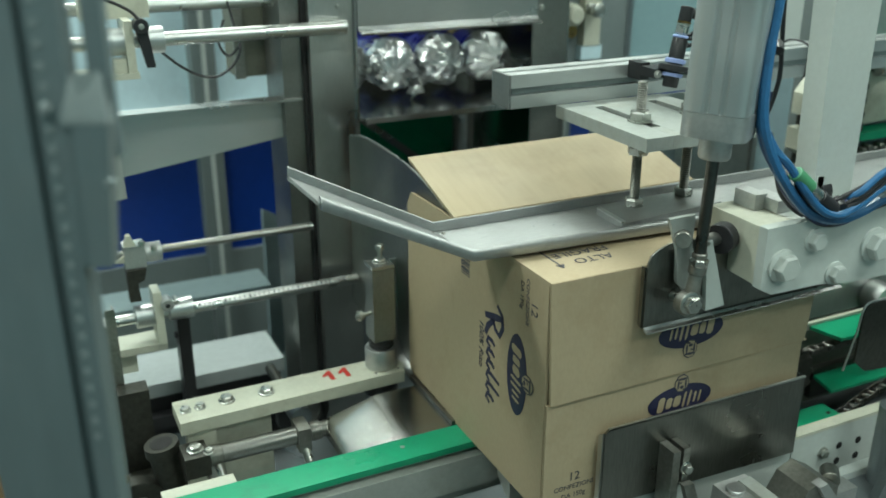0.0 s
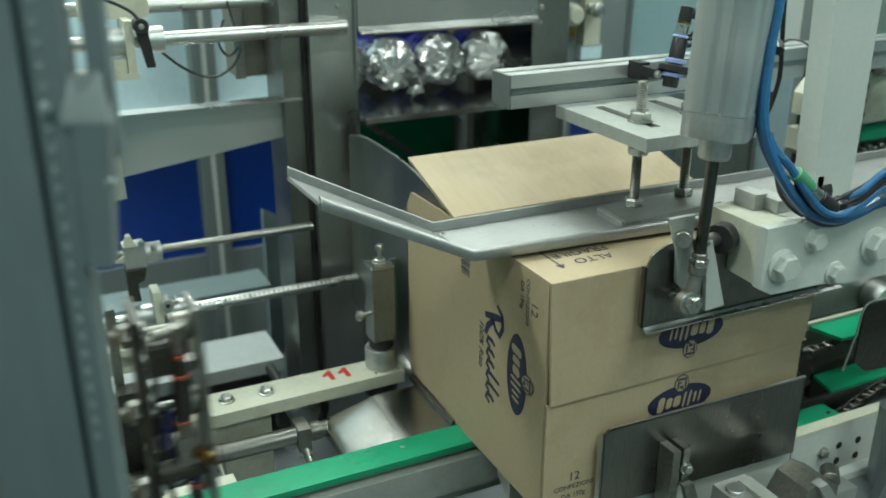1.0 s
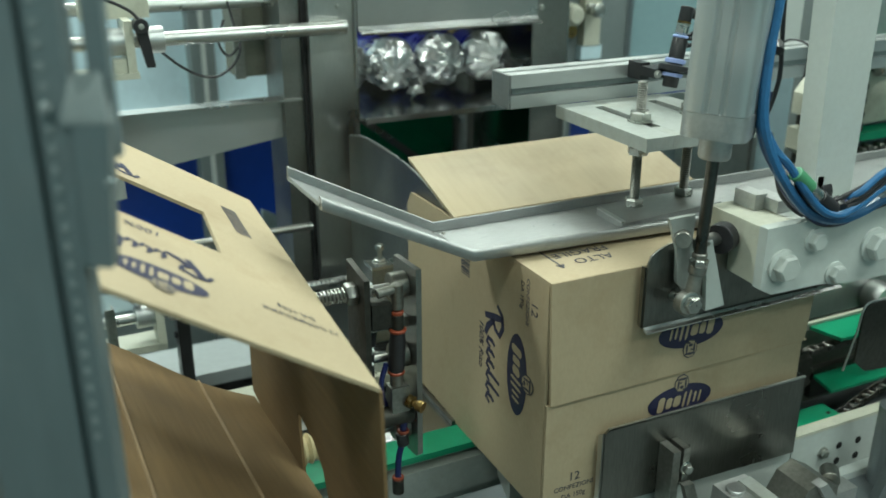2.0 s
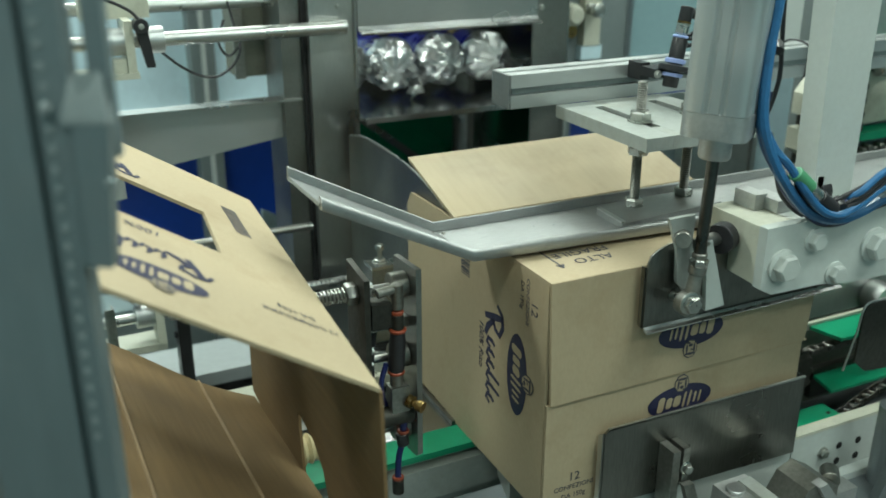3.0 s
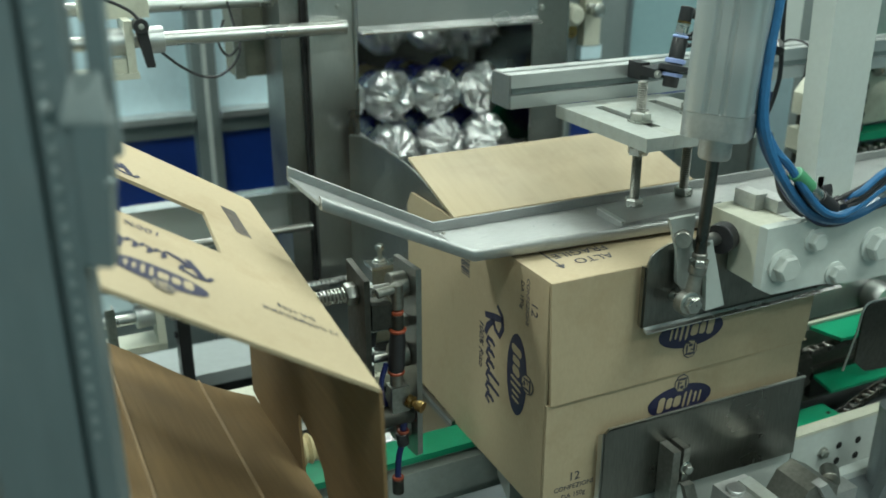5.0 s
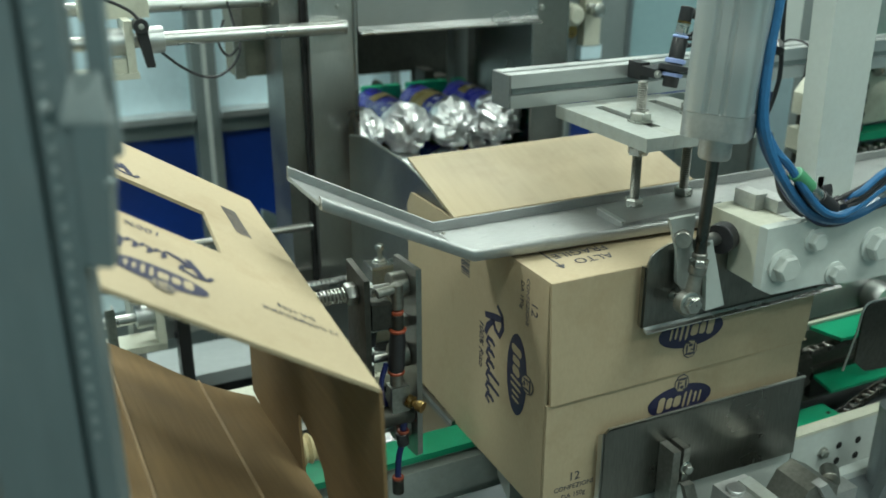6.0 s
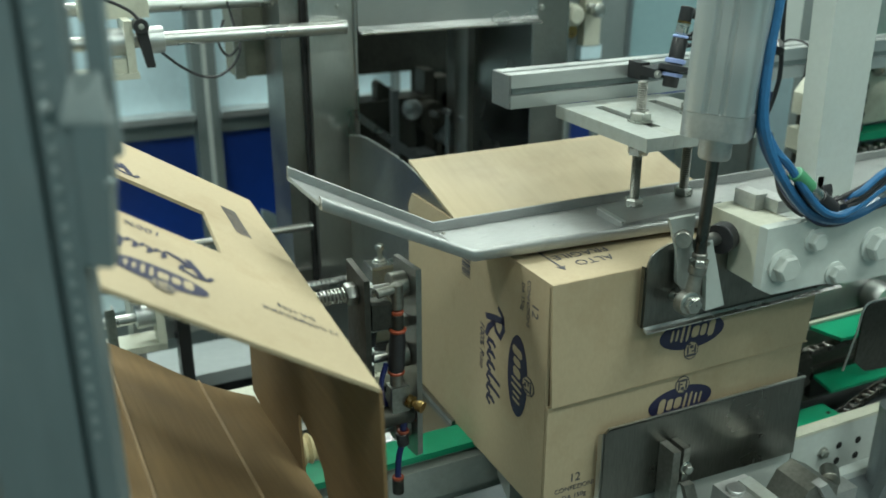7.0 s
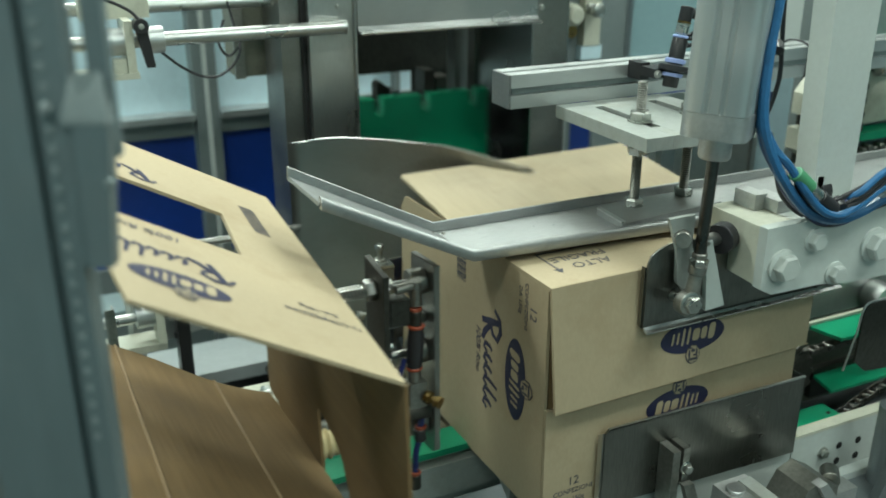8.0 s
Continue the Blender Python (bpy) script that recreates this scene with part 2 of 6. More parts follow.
def hose(pts, r, n=8, per=8, bm=None):
    bm = bm or bmesh.new()
    way = spline(pts, per)
    up = Vector((0.3, 0.2, 1)).normalized()
    rings = []
    for i, c in enumerate(way):
        d = (way[min(i + 1, len(way) - 1)] - way[max(i - 1, 0)]).normalized()
        side = d.cross(up)
        side = side.normalized() if side.length > 0.05 else d.orthogonal().normalized()
        up = side.cross(d).normalized()
        rings.append([bm.verts.new(c + r * (math.cos(k * math.tau / n) * side + math.sin(k * math.tau / n) * up)) for k in range(n)])
    for u, v in zip(rings, rings[1:]):
        for k in range(n):
            bm.faces.new((u[k], u[(k + 1) % n], v[(k + 1) % n], v[k]))
    bm.faces.new(rings[0][::-1])
    bm.faces.new(rings[-1])
    return bm


def strip(pts, width, thick, bm=None):
    """A sheet-metal strip bent along pts; width is the vector across it; thick the vector through it at each bend."""
    bm = bm or bmesh.new()
    w = Vector(width)
    rows = []
    pts = [Vector(p) for p in pts]
    for i, p in enumerate(pts):
        d = (pts[min(i + 1, len(pts) - 1)] - pts[max(i - 1, 0)]).normalized()
        nrm = d.cross(w).normalized() * thick
        rows.append([bm.verts.new(q) for q in (p, p + w, p + w + nrm, p + nrm)])
    for a, b in zip(rows, rows[1:]):
        for k in range(4):
            bm.faces.new((a[k], a[(k + 1) % 4], b[(k + 1) % 4], b[k]))
    bm.faces.new(rows[0][::-1])
    bm.faces.new(rows[-1])
    return bm


def lettering(name, text, size, m, material, parent, label="", shear=0.0):
    cu = bpy.data.curves.new(name, "FONT")
    cu.offset = size * (0.03 if material is RED else 0.0)
    cu.body, cu.size, cu.extrude, cu.align_x, cu.align_y, cu.shear = text, size, 0.00012, "CENTER", "CENTER", shear
    cu.resolution_u = 3
    tmp = bpy.data.objects.new(name, cu)
    scene.collection.objects.link(tmp)
    bpy.context.view_layer.update()
    me = bpy.data.meshes.new_from_object(tmp)
    bpy.data.objects.remove(tmp)
    me.transform(Matrix.Translation(-BASE[parent]) @ m)
    me.materials.clear()
    me.materials.append(material)
    ob = new(name, me)
    ob.parent = parent
    BASE[ob] = BASE[parent]
    return tagged(ob, label)


def on_plane(origin, xdir, ydir):
    x, y = Vector(xdir).normalized(), Vector(ydir).normalized()
    z = x.cross(y)
    return Matrix.Translation(origin) @ Matrix((x, y, z)).transposed().to_4x4()


def flat_shape(pts, m, thick=0.0003, bm=None):
    bm = bm or bmesh.new()
    n = (m.to_3x3() @ Vector((0, 0, 1))) * thick
    return prism([m @ Vector((x, y, 0)) for x, y in pts], n, bm)


def ellipse(cx, cy, rx, ry, n=36):
    return [(cx + rx * math.cos(k * math.tau / n), cy + ry * math.sin(k * math.tau / n)) for k in range(n)]


def stroke(pts, w):
    """Outline of a pen stroke along 2D points with widths."""
    left, right = [], []
    for i, (x, y) in enumerate(pts):
        a, b = pts[max(i - 1, 0)], pts[min(i + 1, len(pts) - 1)]
        dx, dy = b[0] - a[0], b[1] - a[1]
        ln = math.hypot(dx, dy) or 1
        ww = w * (0.45 + 0.55 * math.sin(math.pi * (i + 0.6) / (len(pts) + 0.2)))
        left.append((x - dy / ln * ww, y + dx / ln * ww))
        right.append((x + dy / ln * ww, y - dx / ln * ww))
    return left + right[::-1]


def brand_marks(parent, m, oval=True, script=True, s=1.0, tag="navy printed emblem"):
    """Plain shapes in the place of the printed marks; m: x along the reading direction, y up."""
    up = Matrix.Translation((m.to_3x3() @ Vector((0, 0, 1))) * 0.0004)
    if oval:
        em = part("emblem", flat_shape(ellipse(0, 0, 0.048 * s, 0.0205 * s), m), INK, parent, tag)
        for x, w, h in ((-0.0285, 0.0095, 0.020), (-0.0165, 0.0085, 0.0145), (-0.0045, 0.0105, 0.0145), (0.0065, 0.0035, 0.021), (0.0145, 0.0035, 0.021), (0.0225, 0.003, 0.0145), (0.030, 0.003, 0.0145)):
            ring = [(x * s + (px - 0.5) * w * s + 0.18 * (py - 0.5) * h * s, (py - 0.5) * h * s - 0.001) for px, py in ((0, 0.15), (0.25, 0), (0.75, 0), (1, 0.15), (1, 0.85), (0.75, 1), (0.25, 1), (0, 0.85))]
            part("emblem_bar", flat_shape(ring, up @ m, 0.0002), CARD, em)
        crest = part("emblem_crest", flat_shape(ellipse(0, 0.023 * s, 0.0112 * s, 0.0125 * s, 9), up @ m, 0.0003), INK_GREY, em)
        part("crest_field", flat_shape(ellipse(0, 0.023 * s, 0.0098 * s, 0.0110 * s, 9), up @ up @ m, 0.0002), CARD, em)
        for cx, cy, rx, ry in ((0, 0.029, 0.0085, 0.0016), (-0.0055, 0.022, 0.0014, 0.0065), (0.0055, 0.022, 0.0014, 0.0065), (0, 0.018, 0.003, 0.0022), (-0.002, 0.024, 0.0018, 0.0012), (0.0035, 0.0145, 0.003, 0.0012)):
            part("crest_mark", flat_shape(ellipse(cx * s, cy * s, rx * s, ry * s, 10), up @ up @ up @ m, 0.0002), INK_GREY, em)
    if script:
        y0 = -0.055 * s
        m = m @ Matrix.Translation((0.008 * s, 0, 0))
        strokes = [([(-0.058, 0.022), (-0.054, 0.004), (-0.049, -0.017)], 0.0044), ([(-0.070, 0.010), (-0.062, 0.021), (-0.048, 0.023), (-0.036, 0.016), (-0.040, 0.006), (-0.051, 0.002)], 0.0034), ([(-0.049, 0.002), (-0.038, -0.010), (-0.026, -0.016)], 0.0040)]
        for k in range(6):
            x = -0.024 + 0.0140 * k
            tall = 0.018 if k in (3, 4) else 0.006
            strokes.append(([(x + 0.005, tall), (x + 0.001, 0), (x + 0.0005, -0.009), (x + 0.006, -0.012), (x + 0.011, -0.004)], 0.0028))
        for st, wd in strokes:
            part("script_stroke", flat_shape(stroke([(px * s, py * s + y0) for px, py in st], wd * s), m, 0.0003), INK, parent)

# ---- the hall ----
XW, XE, YS, YN, ZF = -3.2, 4.2, -3.0, 3.6, -0.95
solid("floor", block((XW, YS, ZF - 0.1), (XE, YN, ZF)), FLOOR, "grey sealed concrete hall floor under the machine", "floor", kind="structure")
solid("ceiling", block((XW, YS, CEILING), (XE, YN, CEILING + 0.1)), CEIL, "pale painted ceiling of the packing hall", "ceiling", kind="structure")
for wname, lo, hi in (("wall_north", (XW, YN, ZF), (XE, YN + 0.12, CEILING)), ("wall_south", (XW, YS - 0.12, ZF), (XE, YS, CEILING)),
                      ("wall_west", (XW - 0.12, YS, ZF), (XW, YN, CEILING)), ("wall_east", (XE, YS, ZF), (XE + 0.12, YN, CEILING))):
    solid(wname, block(lo, hi), WALL, "teal-grey painted wall of the packing hall", "wall", kind="structure")
first = None
# the added fill lamp gets the same fixture as the others
for lx, ly, _ in LAMPS:
    if first is None:
        first = thing("ceiling_light", (lx, ly, CEILING), "white fluorescent ceiling light with a glowing diffuser", "light", "ceiling lights")
        part("housing", rbox((lx - 0.68, ly - 0.2, CEILING - 0.05), (lx + 0.68, ly + 0.2, CEILING), 0.01), CEIL, first)
        part("diffuser", rbox((lx - 0.64, ly - 0.17, CEILING - 0.08), (lx + 0.64, ly + 0.17, CEILING - 0.051), 0.01), GLOW, first)
    else:
        copy_thing(first, pose(lx, ly, CEILING))


def bolts(parent, spots, axis, r, h=None, material=None, name="bolt"):
    for c in spots:
        part(name, bolt_bm(c, axis, r, h), material or ZINC, parent)


# ---- background guard fence: pale upper panels, blue lower panels ----
g = thing("guard_fence", (-0.2, 1.5, ZF), "grey framed machine guard with pale upper and blue lower panels", "fence")
for x0, x1 in ((-1.05, -0.52), (-0.46, -0.065), (-0.003, 0.449), (0.464, 0.93), (0.99, 1.5)):
    part("blue_panel", rbox((x0, 1.5, -0.21), (x1, 1.512, 0.098), 0.002), BLUE_PANEL, g, "blue lower panel")
    part("kick_panel", rbox((x0, 1.49, -0.9), (x1, 1.512, -0.211), 0.002), FRAME_GREY, g)
    part("rail", rbox((x0, 1.48, 0.10), (x1, 1.53, 0.138), 0.004), FRAME_GREY, g)
    part("ledge", rbox((x0, 1.455, 0.14), (x1, 1.52, 0.155), 0.003), ALU, g)
    part("pale_panel", rbox((x0, 1.50, 0.157), (x1, 1.508, 1.1), 0.001), PALE_PANEL if x0 < 0.95 else WALL, g, "pale blue translucent upper panel" if x0 < 0.95 else "teal upper panel")
part("mullion", rbox((0.451, 1.47, ZF), (0.462, 1.54, 1.15), 0.002), FRAME_GREY, g)
for x0 in (-1.11, -0.52, -0.063, 0.93, 1.5):
    part("post", rbox((x0 + 0.002, 1.47, ZF), (x0 + 0.058, 1.54, 1.15), 0.004), FRAME_GREY, g)
    part("post_strip", rbox((x0 + 0.026, 1.462, ZF), (x0 + 0.036, 1.469, 1.15), 0.002), WHITE, g, "bright aluminium cover strip")
# the pale sloping sheet below the guard
solid("cover_sheet", rbox((-0.62, 0.985, -0.12), (-0.035, 1.08, -0.1), 0.004), PALE_DULL, "pale blue sheet lying behind the shafts", "sheet", base=(-0.3, 1.03, -0.12))
ap = thing("angle_plate", (0.03, 1.2, ZF), "pale blue-grey angle plate standing before the guard", "plate")
part("sheet", soften(prism([(0.0092, 1.2, -0.0103), (0.0564, 1.2, -0.0374), (0.0564, 1.2, ZF), (0.0017, 1.2, ZF)], (0, 0.004, 0)), 0.001), PALE_DULL, ap)
part("edge", soften(prism([(0.0092, 1.1985, -0.0103), (0.0135, 1.1985, -0.0128), (0.0075, 1.1985, ZF), (0.0017, 1.1985, ZF)], (0, -0.012, 0)), 0.001), PALE_DULL, ap)
t = thing("side_table", (-0.2, 0.9, ZF), "white topped low table behind the shafts", "table")
part("tabletop", rbox((-0.50, 0.660, -0.118), (-0.105, 0.775, -0.094), 0.003), TABLE_WHITE, t)
part("apron", rbox((-0.50, 0.672, -0.20), (-0.11, 0.77, -0.1185), 0.003), BLACK, t)
for x in (-0.47, -0.115):
    for y in (0.69, 0.735):
        part("leg", rbox((x, y, ZF), (x + 0.03, y + 0.03, -0.2), 0.002), BLACK, t)
s = thing("black_stand", (-0.27, 0.64, ZF), "black steel upright in front of the low table", "stand")
part("upright", rbox((-0.281, 0.615, ZF), (-0.262, 0.645, 0.05), 0.002), BLACK, s)
part("arm", rbox((-0.40, 0.6455, -0.17), (-0.02, 0.668, -0.148), 0.002), BLACK, s)
part("knob", rod((-0.12, 0.65, -0.145), (-0.12, 0.65, -0.125), 0.006), BLACK, s)

# ---- elevator shaft for the packs ----
e = thing("pack_elevator", (0.18, 0.8, ZF), "stainless steel elevator frame that lowers the foil packs", "machine frame")
part("left_post", rbox((-0.043, 0.62, ZF), (0.026, 0.634, 0.9), 0.003), STEEL_V, e)
part("post_flange", rbox((0.0265, 0.612, 0.16), (0.0295, 0.70, 0.9), 0.001), STEEL, e)
part("outer_post", rbox((-0.080, 0.645, ZF), (-0.050, 0.74, 0.9), 0.003), STEEL_DARK, e)
part("seal_strip", rbox((-0.0497, 0.636, ZF), (-0.036, 0.70, 0.9), 0.0008), RUBBER, e)
part("front_panel", strip([(0.03, 0.612, 0.9), (0.03, 0.612, 0.46), (0.03, 0.606, 0.452), (0.03, 0.592, 0.449)], (0.314, 0, 0), 0.003), STEEL, e)
part("right_flange", rbox((0.345, 0.622, ZF), (0.4115, 0.626, 0.9), 0.0012), STEEL_DARK, e)
part("flange_edge", rbox((0.412, 0.6215, ZF), (0.4142, 0.6262, 0.9), 0.0006), STEEL, e)
part("right_wall", rbox((0.409, 0.627, ZF), (0.413, 0.955, 0.9), 0.001), BLACK_STEEL, e)
# near-black back sheets: the dimness of the shaft is in their colour
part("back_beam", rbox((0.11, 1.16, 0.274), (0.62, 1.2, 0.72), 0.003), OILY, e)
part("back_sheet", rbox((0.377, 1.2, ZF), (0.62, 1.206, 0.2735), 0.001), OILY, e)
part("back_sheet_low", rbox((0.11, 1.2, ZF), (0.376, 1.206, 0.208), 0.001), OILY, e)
part("centre_post", rbox((0.378, 0.985, ZF), (0.4085, 1.02, 0.9), 0.002), STEEL_DARK, e)
# unseen sheet, added to block lamp light from above the packs
part("roof", rbox((-0.04, 0.72, 0.72), (0.4085, 1.159, 0.726), 0.001), STEEL_DARK, e)
bolts(e, [(0.36, 0.622, 0.47), (0.36, 0.622, 0.62), (0.06, 0.612, 0.62)], (0, -1, 0), 0.004)
part("screw", bolt_bm((0.0025, 0.62, 0.49), (0, -1, 0), 0.003), ZINC, e)
# drive parts drawn as silhouettes, shade included in the near-black colour
d = thing("drive_unit", (0.28, 1.05, ZF), "drive mechanism inside the elevator, near-black with its shade in the colour", "machine part")
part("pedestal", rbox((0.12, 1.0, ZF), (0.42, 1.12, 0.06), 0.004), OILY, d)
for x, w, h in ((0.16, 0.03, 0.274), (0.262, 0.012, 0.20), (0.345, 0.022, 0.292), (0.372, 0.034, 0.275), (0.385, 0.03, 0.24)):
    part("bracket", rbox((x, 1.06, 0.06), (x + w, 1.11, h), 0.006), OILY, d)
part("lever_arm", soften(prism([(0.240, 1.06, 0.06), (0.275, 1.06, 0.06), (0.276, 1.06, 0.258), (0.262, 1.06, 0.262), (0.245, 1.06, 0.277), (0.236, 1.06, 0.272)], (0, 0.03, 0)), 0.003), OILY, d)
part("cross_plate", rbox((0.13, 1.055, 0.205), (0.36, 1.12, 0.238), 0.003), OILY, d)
part("upright_bar", rbox((0.258, 1.03, 0.10), (0.272, 1.045, 0.262), 0.002), SHADE_STEEL, d)
part("cam", lathe((0.297, 1.03, 0.222), (0.297, 1.005, 0.222), [(0, 0.019), (0.5, 0.022), (0.8, 0.020), (1, 0.012)], 20), SHADE_STEEL, d)
part("motor", lathe((0.345, 1.055, 0.20), (0.345, 0.99, 0.20), [(0, 0.03), (0.2, 0.034), (0.7, 0.034), (0.75, 0.02), (1, 0.018)], 20), OILY, d)
part("gear_housing", lathe((0.378, 1.04, 0.165), (0.378, 1.0, 0.165), [(0, 0.026), (0.6, 0.028), (0.9, 0.024), (1, 0.012)], 24), SHADE_STEEL, d)
for x, z in ((0.362, 0.218), (0.392, 0.2), (0.333, 0.215)):
    part("cap_nut", rod((x, 1.0, z), (x, 0.975, z), 0.006, 12), SHADE_STEEL, d)
part("oil_pipe", rod((0.362, 0.985, 0.07), (0.362, 0.985, 0.21), 0.004, 10), SHADE_STEEL, d)
part("oil_pipe", rod((0.388, 0.99, 0.07), (0.388, 0.99, 0.15), 0.006, 10), SHADE_STEEL, d)
part("tray_plate", rbox((0.275, 0.985, 0.128), (0.335, 1.04, 0.134), 0.002), SHADE_STEEL, d)
part("strut", strip([(0.10, 0.90, 0.267), (0.26, 0.90, 0.14)], (0, 0.012, 0), 0.014), SHADE_STEEL, d)
part("strut_foot", rbox((0.25, 0.90, ZF), (0.27, 0.93, 0.15), 0.002), SHADE_STEEL, d)
# stainless plates under and beside the elevator
solid("lower_cover", rbox((0.01, 0.668, ZF), (0.36, 0.674, 0.14), 0.001), SHADE_STEEL, "dull steel cover plate under the elevator", "plate", base=(0.1, 0.67, ZF))
m = thing("control_box", (-0.08, 0.77, 0.37), "small stainless box hung behind the upper shafts", "box")
part("case", rbox((-0.125, 0.75, 0.372), (-0.045, 0.82, 0.60), 0.004), DUSTY, m)
part("lid", rbox((-0.128, 0.744, 0.37), (-0.112, 0.75, 0.60), 0.001), CAST, m)
m = thing("cream_valve", (0.48, 0.76, 0.4), "cream valve body with a steel knob fixed beside the elevator", "valve")
part("backplate", rbox((0.4132, 0.757, 0.30), (0.60, 0.762, 0.8), 0.002), FRAME_GREY, m)
part("body", rbox((0.523, 0.735, 0.378), (0.558, 0.7565, 0.62), 0.006), CREAM, m)
part("lower_box", rbox((0.520, 0.738, 0.352), (0.566, 0.7565, 0.377), 0.002), PALE_PANEL, m)
part("collar", lathe((0.500, 0.7565, 0.435), (0.500, 0.725, 0.435), [(0, 0.022), (0.5, 0.022), (0.55, 0.017), (0.9, 0.017), (1, 0.013)], 24), CREAM, m)
part("collar_ring", rod((0.500, 0.7565, 0.405), (0.500, 0.74, 0.405), 0.012, 20), BRASS, m)
part("knob", lathe((0.532, 0.7345, 0.446), (0.532, 0.700, 0.446), [(0, 0.010), (0.3, 0.010), (0.35, 0.006), (0.6, 0.006), (0.65, 0.013), (0.95, 0.013), (1, 0.010)], 20), ZINC, m)
m = thing("wall_column", (0.98, 1.3, ZF), "grey steel column standing behind the machine", "column")
part("shaft", rbox((0.935, 1.28, ZF), (1.02, 1.295, CEILING - 0.001), 0.004), FRAME_GREY, m)
part("edge_strip", rbox((1.0202, 1.275, ZF), (1.035, 1.295, CEILING - 0.001), 0.002), SHADE_STEEL, m)
m = thing("pale_cabinet", (1.75, 1.6, ZF), "tall pale cream machine cabinet with a grey door gap", "cabinet")
part("body", rbox((1.62, 1.4, ZF), (2.3, 1.9, 1.3), 0.01), CREAM, m)
part("door", rbox((1.66, 1.392, ZF + 0.1), (2.26, 1.4, 1.2), 0.004), WHITE, m)
part("door_gap", rbox((1.76, 1.388, ZF + 0.1), (1.82, 1.3915, 1.2), 0.001), FRAME_GREY, m)

# ---- shafts and clamps left of the elevator ----
def shaft(z, y, x0, x1, r, label, material=None):
    ob = thing("guide_shaft", (x1, y, z), label, "shaft", "guide shafts")
    part("bar", rod((x0, y, z), (x1, y, z), r, 20), material or CHROME, ob)
    part("end_collar", rod((x1 - 0.003, y, z), (x1 + 0.001, y, z), r * 1.06, 20), STEEL, ob)
    return ob


shaft(0.4625, 0.60, -0.75, 0.0075, 0.0098, "polished steel guide shaft fixed to the elevator post")
shaft(0.498, 0.68, -0.75, -0.049, 0.0095, "polished steel guide shaft behind the upper clamp")
shaft(0.1585, 0.60, -0.36, -0.062, 0.0058, "thin dull steel guide shaft", STEEL_DARK)
ruler = shaft(0.0625, 0.585, -0.75, 0.0045, 0.0082, "steel shaft with an engraved scale and small marks")
for k in range(34):
    x = -0.02 - 0.0077 * k
    w_ = 0.0026 if k % 5 == 0 else 0.0011
    tick = bmesh.new()
    hexa(tick, [(x, 0.5772, 0.0662), (x + w_, 0.5772, 0.0662), (x + w_, 0.5808, 0.0698), (x, 0.5808, 0.0698),
                (x, 0.5766, 0.0668), (x + w_, 0.5766, 0.0668), (x + w_, 0.5802, 0.0704), (x, 0.5802, 0.0704)])
    part("scale_mark", tick, INK_GREY, ruler)

c = thing("shaft_clamp", (-0.33, 0.6, 0.43), "cream painted clamp with aluminium collars on the upper shaft", "clamp", "shaft clamps")
part("collar", rod((-0.345, 0.6, 0.4625), (-0.308, 0.6, 0.4625), 0.0185, 24), ALU, c)
part("collar", rod((-0.287, 0.6, 0.4625), (-0.258, 0.6, 0.4625), 0.0185, 24), ALU, c)
part("yoke", rbox((-0.311, 0.576, 0.422), (-0.300, 0.640, 0.492), 0.003), CREAM, c)
part("foot", rbox((-0.45, 0.572, 0.416), (-0.298, 0.630, 0.424), 0.002), CREAM, c)
part("rib", rbox((-0.33, 0.58, 0.424), (-0.312, 0.60, 0.442), 0.002), CREAM, c)
part("bore_ring", rod((-0.405, 0.572, 0.455), (-0.405, 0.58, 0.455), 0.013, 20), CREAM, c)
part("rear_plate", rbox((-0.46, 0.60, 0.40), (-0.385, 0.612, 0.56), 0.003), CREAM, c)
part("upper_arm", rbox((-0.36, 0.62, 0.49), (-0.27, 0.66, 0.52), 0.004), CREAM, c)
lv = part("lever", soften(prism([(-0.299, 0.57, 0.49), (-0.283, 0.57, 0.49), (-0.276, 0.57, 0.43), (-0.287, 0.57, 0.43)], (0, 0.012, 0)), 0.002), BLACK, c, "black clamping lever")
part("lever_hub", rod((-0.2905, 0.562, 0.486), (-0.2905, 0.585, 0.486), 0.010, 18), BLACK, c)
part("lever_screw", bolt_bm((-0.2905, 0.562, 0.486), (0, -1, 0), 0.003), ZINC, lv)
part("red_mark", rbox((-0.412, 0.5712, 0.4275), (-0.402, 0.5722, 0.4315), 0.0003), RED, c)

c = thing("shaft_clamp", (-0.32, 0.6, 0.12), "cream clamp with a dull collar on the thin shaft", "clamp", "shaft clamps")
part("collar", rod((-0.318, 0.6, 0.157), (-0.294, 0.6, 0.157), 0.0145, 20), ALU_MATT, c)
part("yoke", rbox((-0.348, 0.585, 0.140), (-0.318, 0.615, 0.174), 0.003), ALU_MATT, c)
part("ear", soften(prism([(-0.362, 0.587, 0.152), (-0.348, 0.587, 0.160), (-0.348, 0.587, 0.150)], (0, 0.02, 0)), 0.001), CREAM, c)
part("tab", soften(prism([(-0.347, 0.588, 0.174), (-0.342, 0.588, 0.190), (-0.336, 0.588, 0.190), (-0.330, 0.588, 0.174)], (0, 0.01, 0)), 0.001), CREAM, c)
part("foot", soften(prism([(-0.348, 0.58, 0.1395), (-0.320, 0.58, 0.1395), (-0.324, 0.58, 0.122), (-0.334, 0.58, 0.118), (-0.332, 0.58, 0.09), (-0.348, 0.58, 0.09)], (0, 0.02, 0)), 0.002), OILY, c)
bolts(c, [(-0.322, 0.584, 0.178), (-0.306, 0.584, 0.168)], (0, -1, 0), 0.004)

